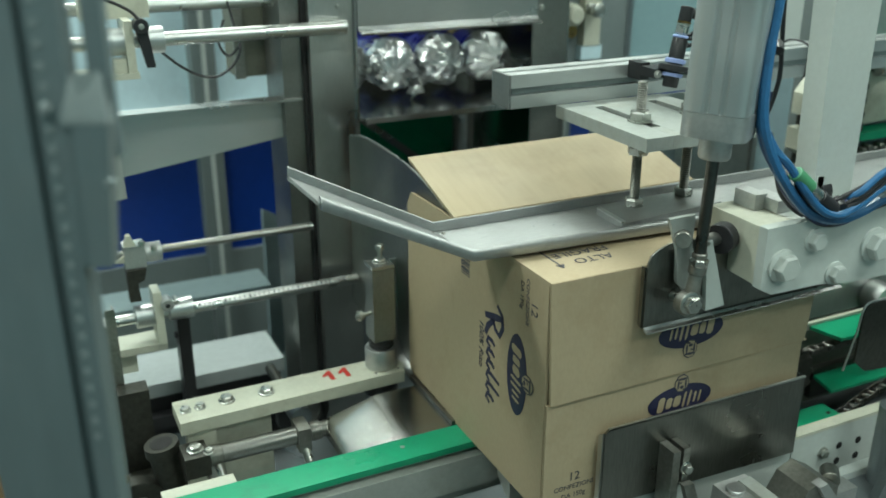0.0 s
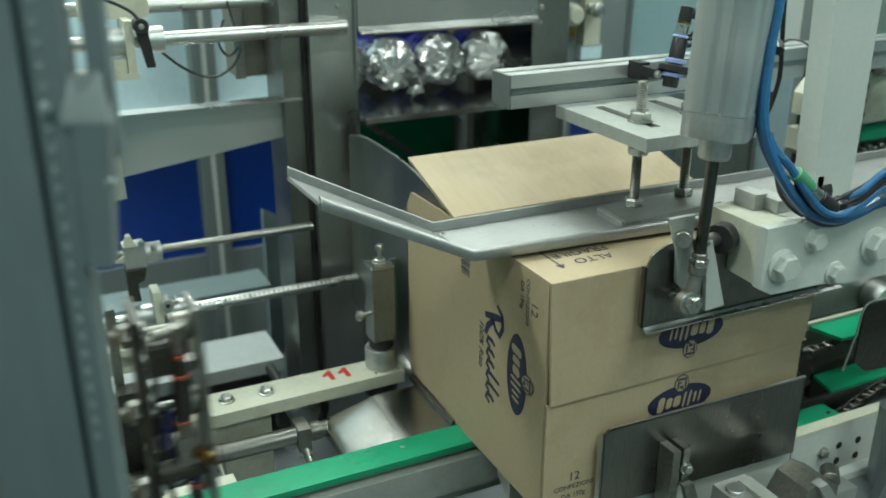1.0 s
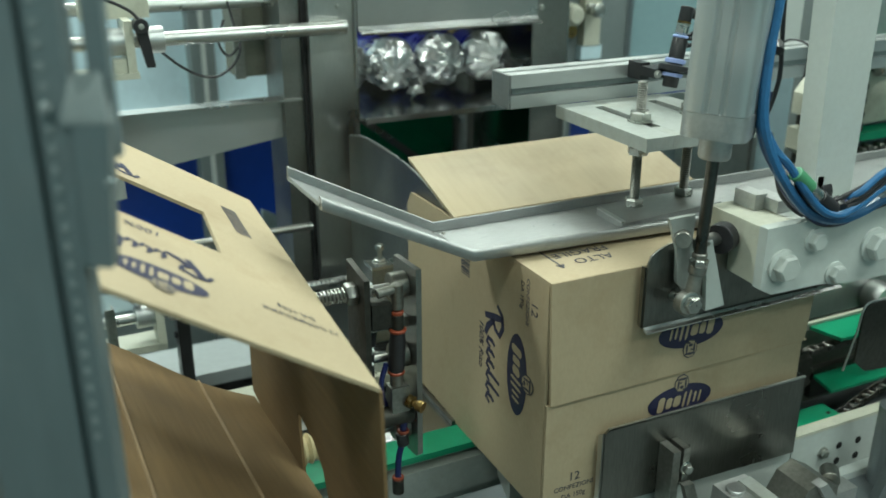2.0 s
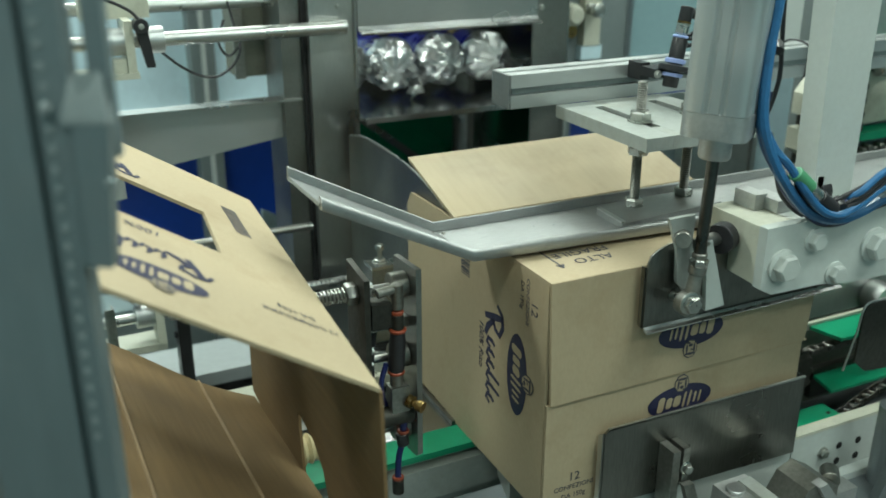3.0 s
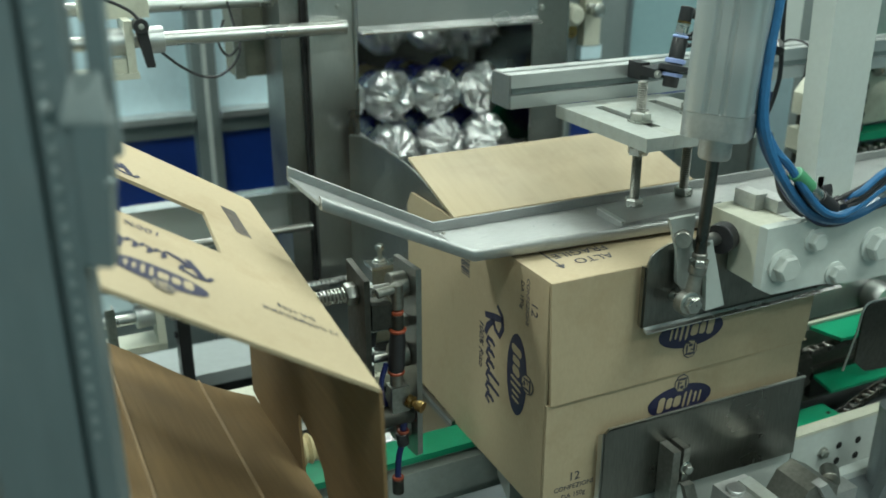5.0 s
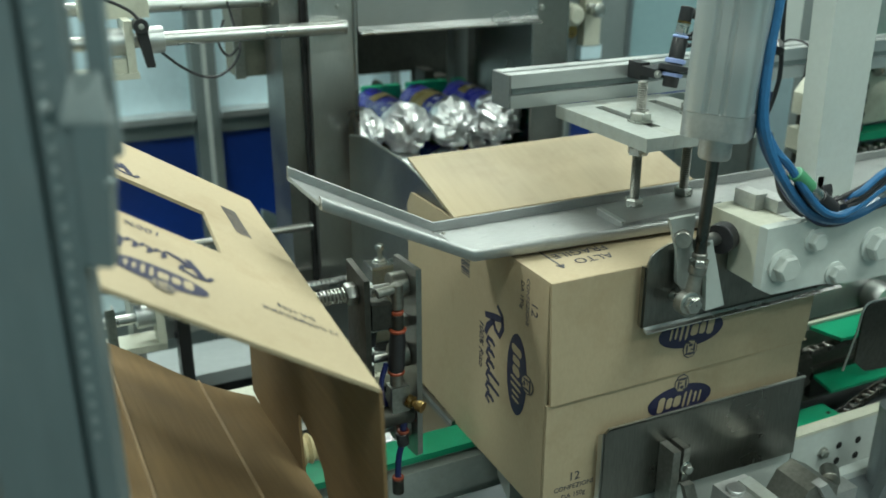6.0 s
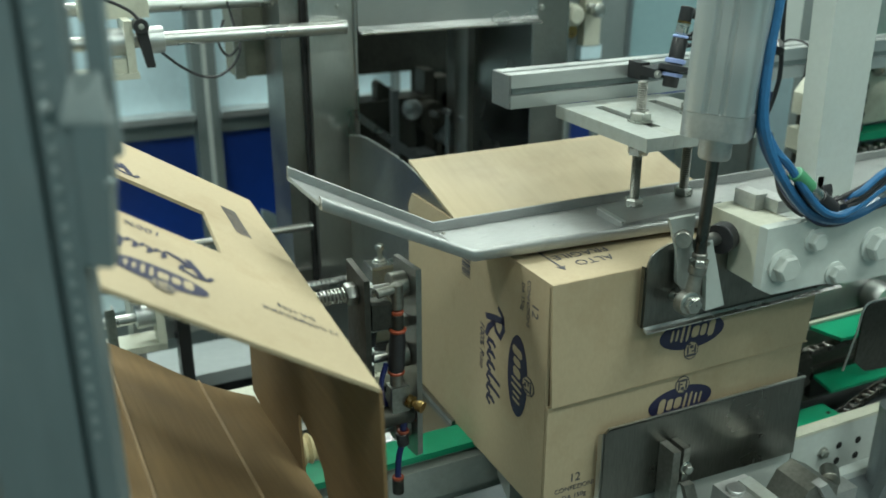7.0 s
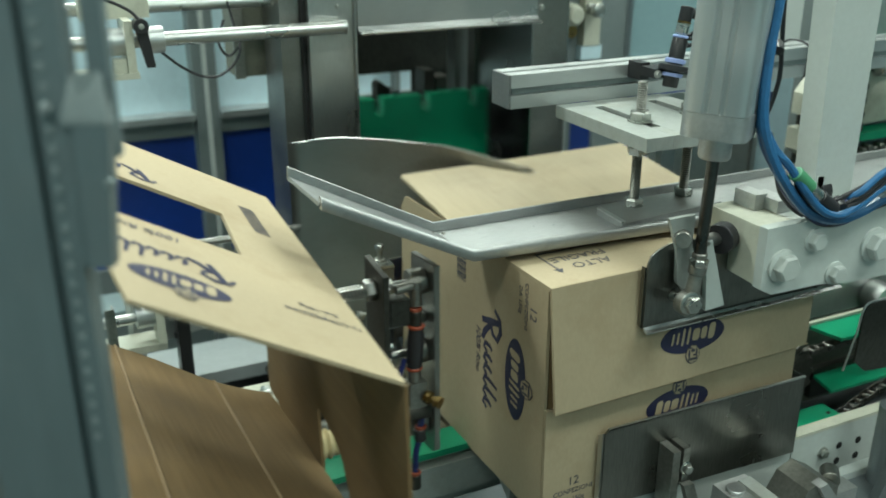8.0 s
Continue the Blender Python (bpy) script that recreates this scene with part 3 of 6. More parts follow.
c = thing("shaft_clamp", (-0.33, 0.585, 0.03), "aluminium collars and cream yoke on the scaled shaft", "clamp", "shaft clamps")
part("collar", rod((-0.344, 0.585, 0.064), (-0.305, 0.585, 0.064), 0.0175, 24), ALU, c)
part("collar", rod((-0.296, 0.585, 0.066), (-0.26, 0.585, 0.066), 0.0165, 24), ALU, c)
part("yoke", soften(prism([(-0.318, 0.555, 0.026), (-0.318, 0.60, 0.02), (-0.318, 0.60, 0.105), (-0.318, 0.565, 0.105)], (0.012, 0, 0)), 0.002), CREAM, c)
part("foot", rbox((-0.46, 0.56, 0.015), (-0.306, 0.61, 0.026), 0.002), CREAM, c)
part("under_plate", rbox((-0.46, 0.575, -0.02), (-0.35, 0.60, 0.014), 0.002), CREAM, c)
part("boss", rod((-0.30, 0.553, 0.087), (-0.30, 0.575, 0.087), 0.009, 16), ALU_MATT, c)
part("socket", rod((-0.30, 0.5515, 0.087), (-0.30, 0.556, 0.087), 0.0035, 12), BLACK, c)
part("pin", rod((-0.286, 0.56, 0.087), (-0.286, 0.58, 0.087), 0.004, 12), ZINC, c)
part("pin_screw", rod((-0.292, 0.56, 0.03), (-0.292, 0.56, 0.04), 0.003, 10), BLACK, c)

m = thing("sensor_cable", (-0.2, 0.62, 0.4), "thin black cable looping between the shafts", "cable")
part("loop", hose([(-0.27, 0.61, 0.452), (-0.235, 0.62, 0.42), (-0.205, 0.63, 0.402), (-0.18, 0.63, 0.40), (-0.155, 0.63, 0.417), (-0.143, 0.64, 0.44), (-0.146, 0.66, 0.47), (-0.15, 0.67, 0.50)], 0.002), BLACK, m)
part("loop_small", hose([(-0.143, 0.64, 0.44), (-0.16, 0.645, 0.425), (-0.172, 0.65, 0.445), (-0.16, 0.66, 0.475)], 0.002), BLACK, m)
part("top_lead", hose([(-0.29, 0.565, 0.492), (-0.305, 0.57, 0.508), (-0.335, 0.58, 0.522), (-0.36, 0.6, 0.525)], 0.0022), BLACK, m)

# ---- narrow upright behind the guard post ----
nu = thing("angle_upright", (-0.395, 0.45, ZF), "narrow dull steel angle standing beside the guard post", "upright")
part("face", rbox((-0.395, 0.45, ZF), (-0.382, 0.4525, 0.141), 0.0008), CAST, nu)
part("return_leg", rbox((-0.382 - 0.0025, 0.4527, ZF), (-0.382, 0.475, 0.141 - 0.004), 0.0008), CAST, nu)

# ---- numbered bar with its post ----
n = thing("adjuster_bar", (-0.17, 0.37, -0.02), "cream painted steel bar marked with a red number", "bar")
part("bar", soften(prism([(-0.330, 0.345, -0.006), (-0.012, 0.352, -0.006), (-0.005, 0.372, -0.006), (-0.012, 0.402, -0.006), (-0.330, 0.405, -0.006)], (0, 0, 0.018)), 0.0015), CREAM, n)
for x in (-0.119, -0.096):
    one = [(x + 0.0030, 0.3695), (x + 0.0095, 0.3695), (x + 0.0095, 0.3965), (x + 0.0050, 0.3965), (x - 0.0055, 0.3850), (x - 0.0020, 0.3810), (x + 0.0030, 0.3860)]
    part("bar_number", prism([(px, py, 0.0122) for px, py in one], (0, 0, 0.0004)), RED, n, "red painted number one")
bolts(n, [(-0.262, 0.378, 0.012), (-0.208, 0.376, 0.012)], (0, 0, 1), 0.0088, 0.006, name="hex_bolt")
bolts(n, [(-0.318, 0.375, 0.012), (-0.298, 0.376, 0.012)], (0, 0, 1), 0.0062, 0.005, name="small_bolt")
# black discs stand in for the shaded depth of the two holes
part("socket_hole", rod((-0.052, 0.362, 0.0115), (-0.052, 0.362, 0.0124), 0.0022, 12), BLACK, n)
part("socket_hole", rod((-0.018, 0.362, 0.0115), (-0.018, 0.362, 0.0124), 0.0022, 12), BLACK, n)
part("under_knob", rod((-0.036, 0.385, -0.03), (-0.036, 0.385, -0.0065), 0.026, 20), BLACK, n)
part("support_block", rbox((-0.285, 0.372, -0.5), (-0.205, 0.43, -0.0065), 0.002), CREAM, n)
part("end_lug", rbox((-0.322, 0.35, -0.06), (-0.285, 0.37, -0.0065), 0.002), CREAM, n)
p = thing("square_post", (-0.034, 0.385, 0.012), "dark polished square post in an aluminium socket", "post")
part("socket", lathe((-0.036, 0.382, 0.0125), (-0.036, 0.382, 0.043), [(0, 0.022), (0.08, 0.023), (0.93, 0.023), (1, 0.0215)], 28), ALU_MATT, p)
part("rubber_ring", lathe((-0.035, 0.382, 0.043), (-0.035, 0.382, 0.056), [(0, 0.0165), (0.2, 0.018), (0.4, 0.0165), (0.6, 0.018), (0.8, 0.0165), (1, 0.017)], 22), RUBBER, p)
part("tube", rbox((-0.0505, 0.368, 0.056), (-0.018, 0.40, 0.166), 0.0018), STEEL_DARK, p)
part("cap", rbox((-0.0505, 0.368, 0.1665), (-0.018, 0.40, 0.171), 0.001), STEEL, p)
part("top_screw", bolt_bm((-0.033, 0.384, 0.171), (0, 0, 1), 0.0085, 0.004), ZINC, p)
part("top_stem", lathe((-0.033, 0.384, 0.176), (-0.033, 0.384, 0.198), [(0, 0.0035), (0.6, 0.0035), (0.65, 0.0065), (0.9, 0.0065), (1, 0.005)], 14), ZINC, p)
part("wing_screw", lathe((-0.051, 0.378, 0.10), (-0.074, 0.374, 0.099), [(0, 0.003), (0.55, 0.003), (0.6, 0.007), (0.85, 0.007), (1, 0.003)], 12), ZINC, p)
part("wing", rbox((-0.073, 0.374, 0.092), (-0.069, 0.3775, 0.107), 0.001), ZINC, p)
st = thing("stop_plate", (0.0, 0.42, 0.04), "thin bent steel stop plate behind the square post", "plate")
part("plate", rbox((-0.016, 0.418, 0.03), (0.055, 0.421, 0.158), 0.001), STEEL, st)
part("return_edge", rbox((-0.018, 0.405, 0.03), (-0.0162, 0.421, 0.158), 0.0006), STEEL, st)
gs = thing("deflector_strip", (-0.01, 0.42, -0.01), "curved steel deflector strip under the post", "strip")
part("strip", strip([(-0.03, 0.45, 0.06), (-0.012, 0.42, 0.035), (-0.006, 0.385, 0.002), (-0.004, 0.33, -0.004)], (0.016, 0.004, 0), 0.0015), STEEL, gs)

# ---- support sheet and green wear rail ----
sh = thing("support_sheet", (-0.07, 0.28, -0.01), "curved bright sheet metal slide beside the green rail", "sheet")
part("slide", strip([(-0.143, 0.212, -0.040), (-0.1425, 0.212, -0.028), (-0.140, 0.212, -0.026), (-0.134, 0.212, -0.0225), (-0.076, 0.212, -0.0082), (-0.068, 0.212, -0.0056), (-0.058, 0.212, -0.005), (0.30, 0.212, -0.005)], (0.0, 0.118, 0), 0.002), SLIDE_STEEL, sh)
part("edge_strip", rbox((-0.005, 0.2125, -0.0032), (0.0, 0.35, 0.004), 0.0008), STEEL_DARK, sh)
r = thing("wear_rail", (-0.3, 0.18, -0.02), "green plastic wear strip on a pale painted rail", "rail")
part("green_strip", rbox((-0.62, 0.163, -0.0085), (0.30, 0.208, 0.0), 0.003, 3), GREEN, r)
part("beam", rbox((-0.62, 0.172, -0.085), (0.30, 0.205, -0.009), 0.003), PLATE_GREY, r)
part("face_strip", rbox((-0.62, 0.155, -0.062), (0.035, 0.1715, -0.0165), 0.002), PLATE_GREY, r)
part("rail_screw", rod((-0.085, 0.190, 0.0), (-0.085, 0.190, 0.0008), 0.003, 12), ZINC, r)
part("rail_screw", rod((-0.42, 0.190, 0.0), (-0.42, 0.190, 0.0008), 0.003, 12), ZINC, r)
part("end_bracket", soften(prism([(0.03, 0.150, -0.02), (0.03, 0.150, -0.05), (0.02, 0.10, -0.06), (0.02, 0.10, -0.02)], (0.02, 0, 0)), 0.001), PLATE_GREY, r)
part("leg", rbox((-0.5, 0.175, ZF), (-0.46, 0.2, -0.086), 0.003), PLATE_GREY, r)
part("leg", rbox((0.2, 0.175, ZF), (0.24, 0.2, -0.086), 0.003), PLATE_GREY, r)
r = thing("rear_rail", (-0.3, 0.24, -0.1), "cream painted lower rail behind the green strip", "rail")
part("beam", rbox((-0.374, 0.222, -0.04), (-0.286, 0.256, -0.02), 0.002), CREAM, r)
part("leg", rbox((-0.36, 0.228, ZF), (-0.33, 0.25, -0.0405), 0.002), CREAM, r)
# machine bed that closes the place below the conveyor
b = thing("machine_bed", (0.1, 0.2, ZF), "dull steel machine bed and base under the conveyor", "machine base")
part("bed_plate", rbox((-0.75, -0.06, -0.24), (1.4, 0.60, -0.225), 0.003), SHADE_STEEL, b)
part("apron", rbox((-0.1, -0.055, -0.224), (1.4, -0.03, -0.12), 0.003), PLATE_GREY, b)
part("cross_sheet", rbox((-0.05, -0.02, -0.10), (0.42, 0.15, -0.095), 0.001), STEEL_DARK, b)
part("cross_sheet_leg", rbox((-0.05, -0.02, -0.2245), (-0.045, 0.15, -0.101), 0.001), STEEL_DARK, b)
for x, y in ((-0.72, -0.05), (1.3, -0.05), (-0.72, 0.54), (1.3, 0.54)):
    part("leg", rbox((x, y, ZF), (x + 0.06, y + 0.05, -0.241), 0.004), FRAME_GREY, b)
# front green strip under the carton
r = thing("wear_rail", (0.3, 0.02, -0.02), "green plastic wear strip under the carton front", "rail")
part("green_strip", rbox((0.02, 0.006, -0.010), (0.475, 0.040, 0.0), 0.002), GREEN, r)
part("beam", rbox((0.02, 0.008, -0.06), (0.46, 0.038, -0.0105), 0.002), PLATE_GREY, r)
part("post", rbox((0.1, 0.012, -0.2245), (0.13, 0.034, -0.0605), 0.002), PLATE_GREY, r)
part("post", rbox((0.4, 0.012, -0.2245), (0.43, 0.034, -0.0605), 0.002), PLATE_GREY, r)
part("rail_screw", rod((0.462, 0.018, 0), (0.462, 0.018, 0.0008), 0.003, 12), ZINC, r)

# ---- pneumatic cylinder under the bar and the cast bracket ----
a = thing("air_cylinder", (-0.22, 0.32, -0.04), "small steel pneumatic cylinder with end fittings", "cylinder")
part("barrel", rod((-0.285, 0.325, -0.033), (-0.165, 0.325, -0.033), 0.0125, 24), STEEL_DARK, a)
part("nose", lathe((-0.165, 0.325, -0.033), (-0.118, 0.325, -0.033), [(0, 0.0135), (0.3, 0.0135), (0.32, 0.011), (0.7, 0.011), (0.72, 0.006), (1, 0.006)], 18), CAST, a)
part("end_cap", lathe((-0.305, 0.325, -0.033), (-0.285, 0.325, -0.033), [(0, 0.01), (0.2, 0.0135), (1, 0.0135)], 18), CAST, a)
part("band", rbox((-0.185, 0.307, -0.051), (-0.168, 0.343, -0.0165), 0.002), CAST, a)
part("fitting", lathe((-0.176, 0.312, -0.048), (-0.17, 0.285, -0.085), [(0, 0.006), (0.4, 0.006), (0.42, 0.0045), (1, 0.0045)], 12), ZINC, a)
part("fitting", lathe((-0.292, 0.312, -0.04), (-0.287, 0.285, -0.07), [(0, 0.006), (0.4, 0.006), (0.42, 0.0045), (1, 0.0045)], 12), ZINC, a)
part("clevis", rbox((-0.335, 0.305, -0.048), (-0.303, 0.345, -0.018), 0.003), OILY, a)
part("pivot_bolt", bolt_bm((-0.318, 0.325, -0.018), (0, 0, 1), 0.009, 0.005), ZINC, a)
part("pivot_bolt", bolt_bm((-0.303, 0.312, -0.018), (0, 0, 1), 0.006, 0.004), ZINC, a)
part("air_hose", hose([(-0.17, 0.285, -0.085), (-0.165, 0.275, -0.12), (-0.18, 0.28, -0.18), (-0.2, 0.3, -0.225)], 0.003), BLACK, a)
part("air_hose", hose([(-0.287, 0.285, -0.07), (-0.27, 0.27, -0.09), (-0.26, 0.28, -0.15), (-0.27, 0.3, -0.225)], 0.003), BLACK, a)
part("mount", rbox((-0.33, 0.315, -0.225), (-0.308, 0.335, -0.0485), 0.002), CREAM, a)
k = thing("cast_bracket", (-0.36, 0.38, -0.2), "dark oily cast iron bracket with a round socket", "bracket")
sock = bmesh.new()
lathe((-0.345, 0.36, -0.10), (-0.355, 0.36, -0.018), [(0, 0.019), (0.8, 0.019), (0.83, 0.023), (1, 0.022)], 24, sock)
part("socket", sock, OILY, k)
# black disc painted in for the dark inside of the socket
part("socket_bore", rod((-0.3549, 0.36, -0.019), (-0.3551, 0.36, -0.0172), 0.015, 20), RUBBER, k)
part("body", rbox((-0.405, 0.36, -0.224), (-0.34, 0.42, -0.09), 0.008), OILY, k)
part("wheel", rod((-0.392, 0.345, -0.095), (-0.392, 0.365, -0.095), 0.034, 24), OILY, k)
part("flange", rbox((-0.35, 0.35, -0.15), (-0.29, 0.40, -0.11), 0.006), OILY, k)
part("upright", rbox((-0.395, 0.42, -0.224), (-0.355, 0.45, 0.03), 0.003), OILY, k)
bolts(k, [(-0.318, 0.362, -0.11), (-0.388, 0.344, -0.09)], (0, -0.3, 1), 0.007)
w = thing("hand_wheel", (-0.14, 0.45, -0.12), "black coiled hose and hand wheel below the bar", "hand wheel")
ringb = bmesh.new()
pts = [(-0.145 + 0.042 * math.cos(q), 0.45, -0.075 + 0.042 * math.sin(q)) for q in [i * math.tau / 24 for i in range(25)]]
part("rim", hose(pts, 0.007, 8, 2, ringb), RUBBER, w)
part("hub", rod((-0.145, 0.43, -0.075), (-0.145, 0.47, -0.075), 0.016), SHADE_STEEL, w)
part("axle", rod((-0.145, 0.47, -0.075), (-0.145, 0.60, -0.075), 0.008), OILY, w)

# ---- hold-down guide over the carton ----
gd = thing("hold_down_guide", (0.2, 0.12, 0.29), "folded stainless hold-down guide with a raised entry tip", "guide")
T = 0.003
plate = bmesh.new()
prism([(-0.050, 0.0725, 0.296), (0.75, 0.020, 0.296), (0.75, 0.150, 0.296), (-0.060, 0.150, 0.296)], (0, 0, T), plate)
part("plate", soften(plate, 0.0006, 1), GUIDE_STEEL, gd)
tip = bmesh.new()
hexa(tip, [(-0.2185, 0.066, 0.3785), (-0.0505, 0.0727, 0.296), (-0.0605, 0.150, 0.296), (-0.2235, 0.150, 0.382),
           (-0.217, 0.066, 0.3815), (-0.049, 0.0727, 0.299), (-0.059, 0.150, 0.299), (-0.222, 0.150, 0.385)])
part("entry_tip", tip, GUIDE_STEEL, gd)


def sweep(way, section, bm=None):
    """A folded lip: a (y, z) section carried along the points of way."""
    bm = bm or bmesh.new()
    rows_ = [[bm.verts.new((x, y + a, z + b_)) for a, b_ in section] for x, y, z in way]
    n_ = len(section)
    for r0, r1 in zip(rows_, rows_[1:]):
        for k_ in range(n_):
            bm.faces.new((r0[k_], r0[(k_ + 1) % n_], r1[(k_ + 1) % n_], r1[k_]))
    bm.faces.new(rows_[0][::-1])
    bm.faces.new(rows_[-1])
    return bm


BEAD = [(0.0030, 0.0072), (0.0004, 0.0078), (-0.0022, 0.0066), (-0.0038, 0.0040), (-0.0040, -0.0035), (-0.0030, -0.0056), (0.0030, -0.0056)]
part("front_lip", sweep([(-0.2165, 0.0655, 0.3805), (-0.2125, 0.0657, 0.3785), (-0.050, 0.0722, 0.2965), (0.75, 0.0197, 0.2965)], BEAD), GUIDE_STEEL, gd, "rolled front lip")
LIP = [(0.0, -0.001), (0.0, 0.0108), (0.0008, 0.0118), (0.0018, 0.0118), (0.0026, 0.0108), (0.0026, -0.001)]
part("back_lip", sweep([(-0.2225, 0.1502, 0.384), (-0.0598, 0.1502, 0.2985), (0.75, 0.1502, 0.2985)], LIP), GUIDE_STEEL, gd, "folded back lip")
for x_, y_ in ((-0.052, 0.140), (-0.066, 0.1385)):
    part("screw", bolt_bm((x_, y_, 0.2992 if x_ > -0.06 else 0.302), (0, 0, 1), 0.0019), CAST, gd)
for x_, y_ in ((0.052, 0.118), (0.062, 0.128), (0.075, 0.112)):
    part("paint_speck", rod((x_, y_, 0.2989), (x_, y_, 0.2995), 0.0014, 8, cham=0.0001), TABLE_WHITE, gd)

hg = thing("guide_hanger", (0.23, 0.12, 0.3), "slotted aluminium plate hung with two threaded rods", "bracket")
part("clamp_plate", soften(prism([(0.134, 0.064, 0.2992), (0.288, 0.078, 0.2992), (0.286, 0.135, 0.2992), (0.138, 0.120, 0.2992)], (0, 0, 0.0068)), 0.0014), GUIDE_STEEL, hg)
part("edge_bar", soften(prism([(0.134, 0.0638, 0.3061), (0.1395, 0.0645, 0.3061), (0.1435, 0.1205, 0.3061), (0.138, 0.120, 0.3061)], (0, 0, 0.0022)), 0.0010), STEEL, hg)
for x, y in ((0.185, 0.112), (0.264, 0.119)):
    part("threaded_rod", thread((x, y, 0.3061), (x, y, 0.454), 0.0062), THREAD, hg)
    part("nut", hexnut((x, y, 0.3061), (0, 0, 1), 0.0118, 0.0095), ZINC, hg)
    part("nut", hexnut((x, y, 0.3690), (0, 0, 1), 0.0128, 0.0108), ZINC, hg)
    part("washer", rod((x, y, 0.408), (x, y, 0.4098), 0.0145, 20), ZINC, hg)
    part("nut", hexnut((x, y, 0.4098), (0, 0, 1), 0.0128, 0.0105), ZINC, hg)
# slotted plate: bars round two slots
Z0, Z1 = 0.393, 0.408
sl = thing("slotted_plate", (0.23, 0.15, Z0), "pale slotted aluminium adjusting plate under the profile rail", "plate")
for x0, x1, y0, y1 in ((0.142, 0.178, 0.042, 0.224), (0.1915, 0.257, 0.042, 0.224), (0.2705, 0.30, 0.042, 0.224),
                       (0.1782, 0.1913, 0.042, 0.082), (0.1782, 0.1913, 0.195, 0.224), (0.2572, 0.2703, 0.042, 0.082), (0.2572, 0.2703, 0.195, 0.224)):
    part("bar", block((x0, y0, Z0), (x1, y1, Z1)), PLATE_GREY, sl)
for x0 in (0.1783, 0.2573):
    part("slot_floor", block((x0, 0.0825, Z0 + 0.001), (x0 + 0.0128, 0.1945, Z1 - 0.004)), OILY, sl)
rl = thing("profile_rail", (0.4, 0.225, 0.41), "slotted aluminium profile rail above the hold-down guide", "rail")
X0, X1 = 0.0785, 1.6
prof = [(0.225, 0.4085), (0.268, 0.4085), (0.268, 0.4495), (0.2515, 0.4495), (0.2515, 0.444), (0.2415, 0.444), (0.2415, 0.4495), (0.225, 0.4495),
        (0.225, 0.4335), (0.233, 0.4335), (0.233, 0.4245), (0.225, 0.4245)]
part("extrusion", soften(prism([(X0, y, z) for y, z in prof], (X1 - X0, 0, 0)), 0.0008, 1), ALU, rl)
part("end_cap", rbox((X0 - 0.003, 0.2255, 0.409), (X0 - 0.0002, 0.2675, 0.449), 0.0008), ALU_END, rl)
part("slot_cover", rbox((X0 + 0.004, 0.2305, 0.425), (X1, 0.2325, 0.433), 0.0004), FRAME_GREY, rl)
tie = [(0.551, 0.224, 0.408), (0.551, 0.224, 0.451), (0.551, 0.269, 0.451), (0.551, 0.269, 0.408)]
ct = thing("cable_tie", (0.551, 0.224, 0.45), "thin black cable tie round the profile rail", "cable tie")
part("band", hose(tie, 0.0016, 6, 6), BLACK, ct)

# ---- optical sensor on the rail ----
se = thing("optical_sensor", (0.255, 0.165, 0.44), "black barrel sensor with pale blue collars in a clamp", "sensor")
lo, hi = Vector((0.266, 0.165, 0.430)), Vector((0.289, 0.172, 0.526))
part("barrel", lathe(lo, hi, [(0, 0.0085), (0.02, 0.0095), (0.58, 0.0095), (0.6, 0.0085), (0.62, 0.0085)], 20), BLACK, se)
for a, b_, rad in ((0.13, 0.18, 0.0125), (0.29, 0.35, 0.0125), (0.60, 0.635, 0.0100)):
    part("collar", rod(lo.lerp(hi, a), lo.lerp(hi, b_), rad, 22), LILAC, se, "pale blue plastic collar")
part("ring_nut", rod(lo.lerp(hi, 0.65), lo.lerp(hi, 0.78), 0.0078, 18), ZINC, se)
part("brass_ring", rod(lo.lerp(hi, 0.78), lo.lerp(hi, 0.80), 0.0085, 18), BRASS, se)
part("plug", rod(lo.lerp(hi, 0.80), lo.lerp(hi, 0.98), 0.008, 16), BLACK, se)
part("elbow", rod(hi + Vector((-0.001, 0, -0.008)), hi + Vector((0.02, -0.004, -0.014)), 0.0065, 14), BLACK, se)
part("clamp", rbox((0.247, 0.172, 0.441), (0.272, 0.200, 0.452), 0.003), BLACK, se)
part("clamp_ring", lathe(lo.lerp(hi, 0.19), lo.lerp(hi, 0.275), [(0, 0.0165), (0.15, 0.0185), (0.85, 0.0185), (1, 0.0165)], 26), BLACK, se)
part("clamp_foot", rbox((0.247, 0.2, 0.434), (0.261, 0.2248, 0.455), 0.003), BLACK, se)
bolts(se, [(0.252, 0.172, 0.446)], (0, -1, 0), 0.0042)
part("lead", hose([(0.308, 0.168, 0.512), (0.314, 0.17, 0.504), (0.306, 0.172, 0.494), (0.298, 0.18, 0.486), (0.31, 0.2, 0.475), (0.33, 0.21, 0.47)], 0.0026), BLACK, se)
part("lead", hose([(0.28, 0.165, 0.488), (0.295, 0.155, 0.487), (0.31, 0.165, 0.483), (0.30, 0.18, 0.475), (0.282, 0.175, 0.476)], 0.0024), BLACK, se)

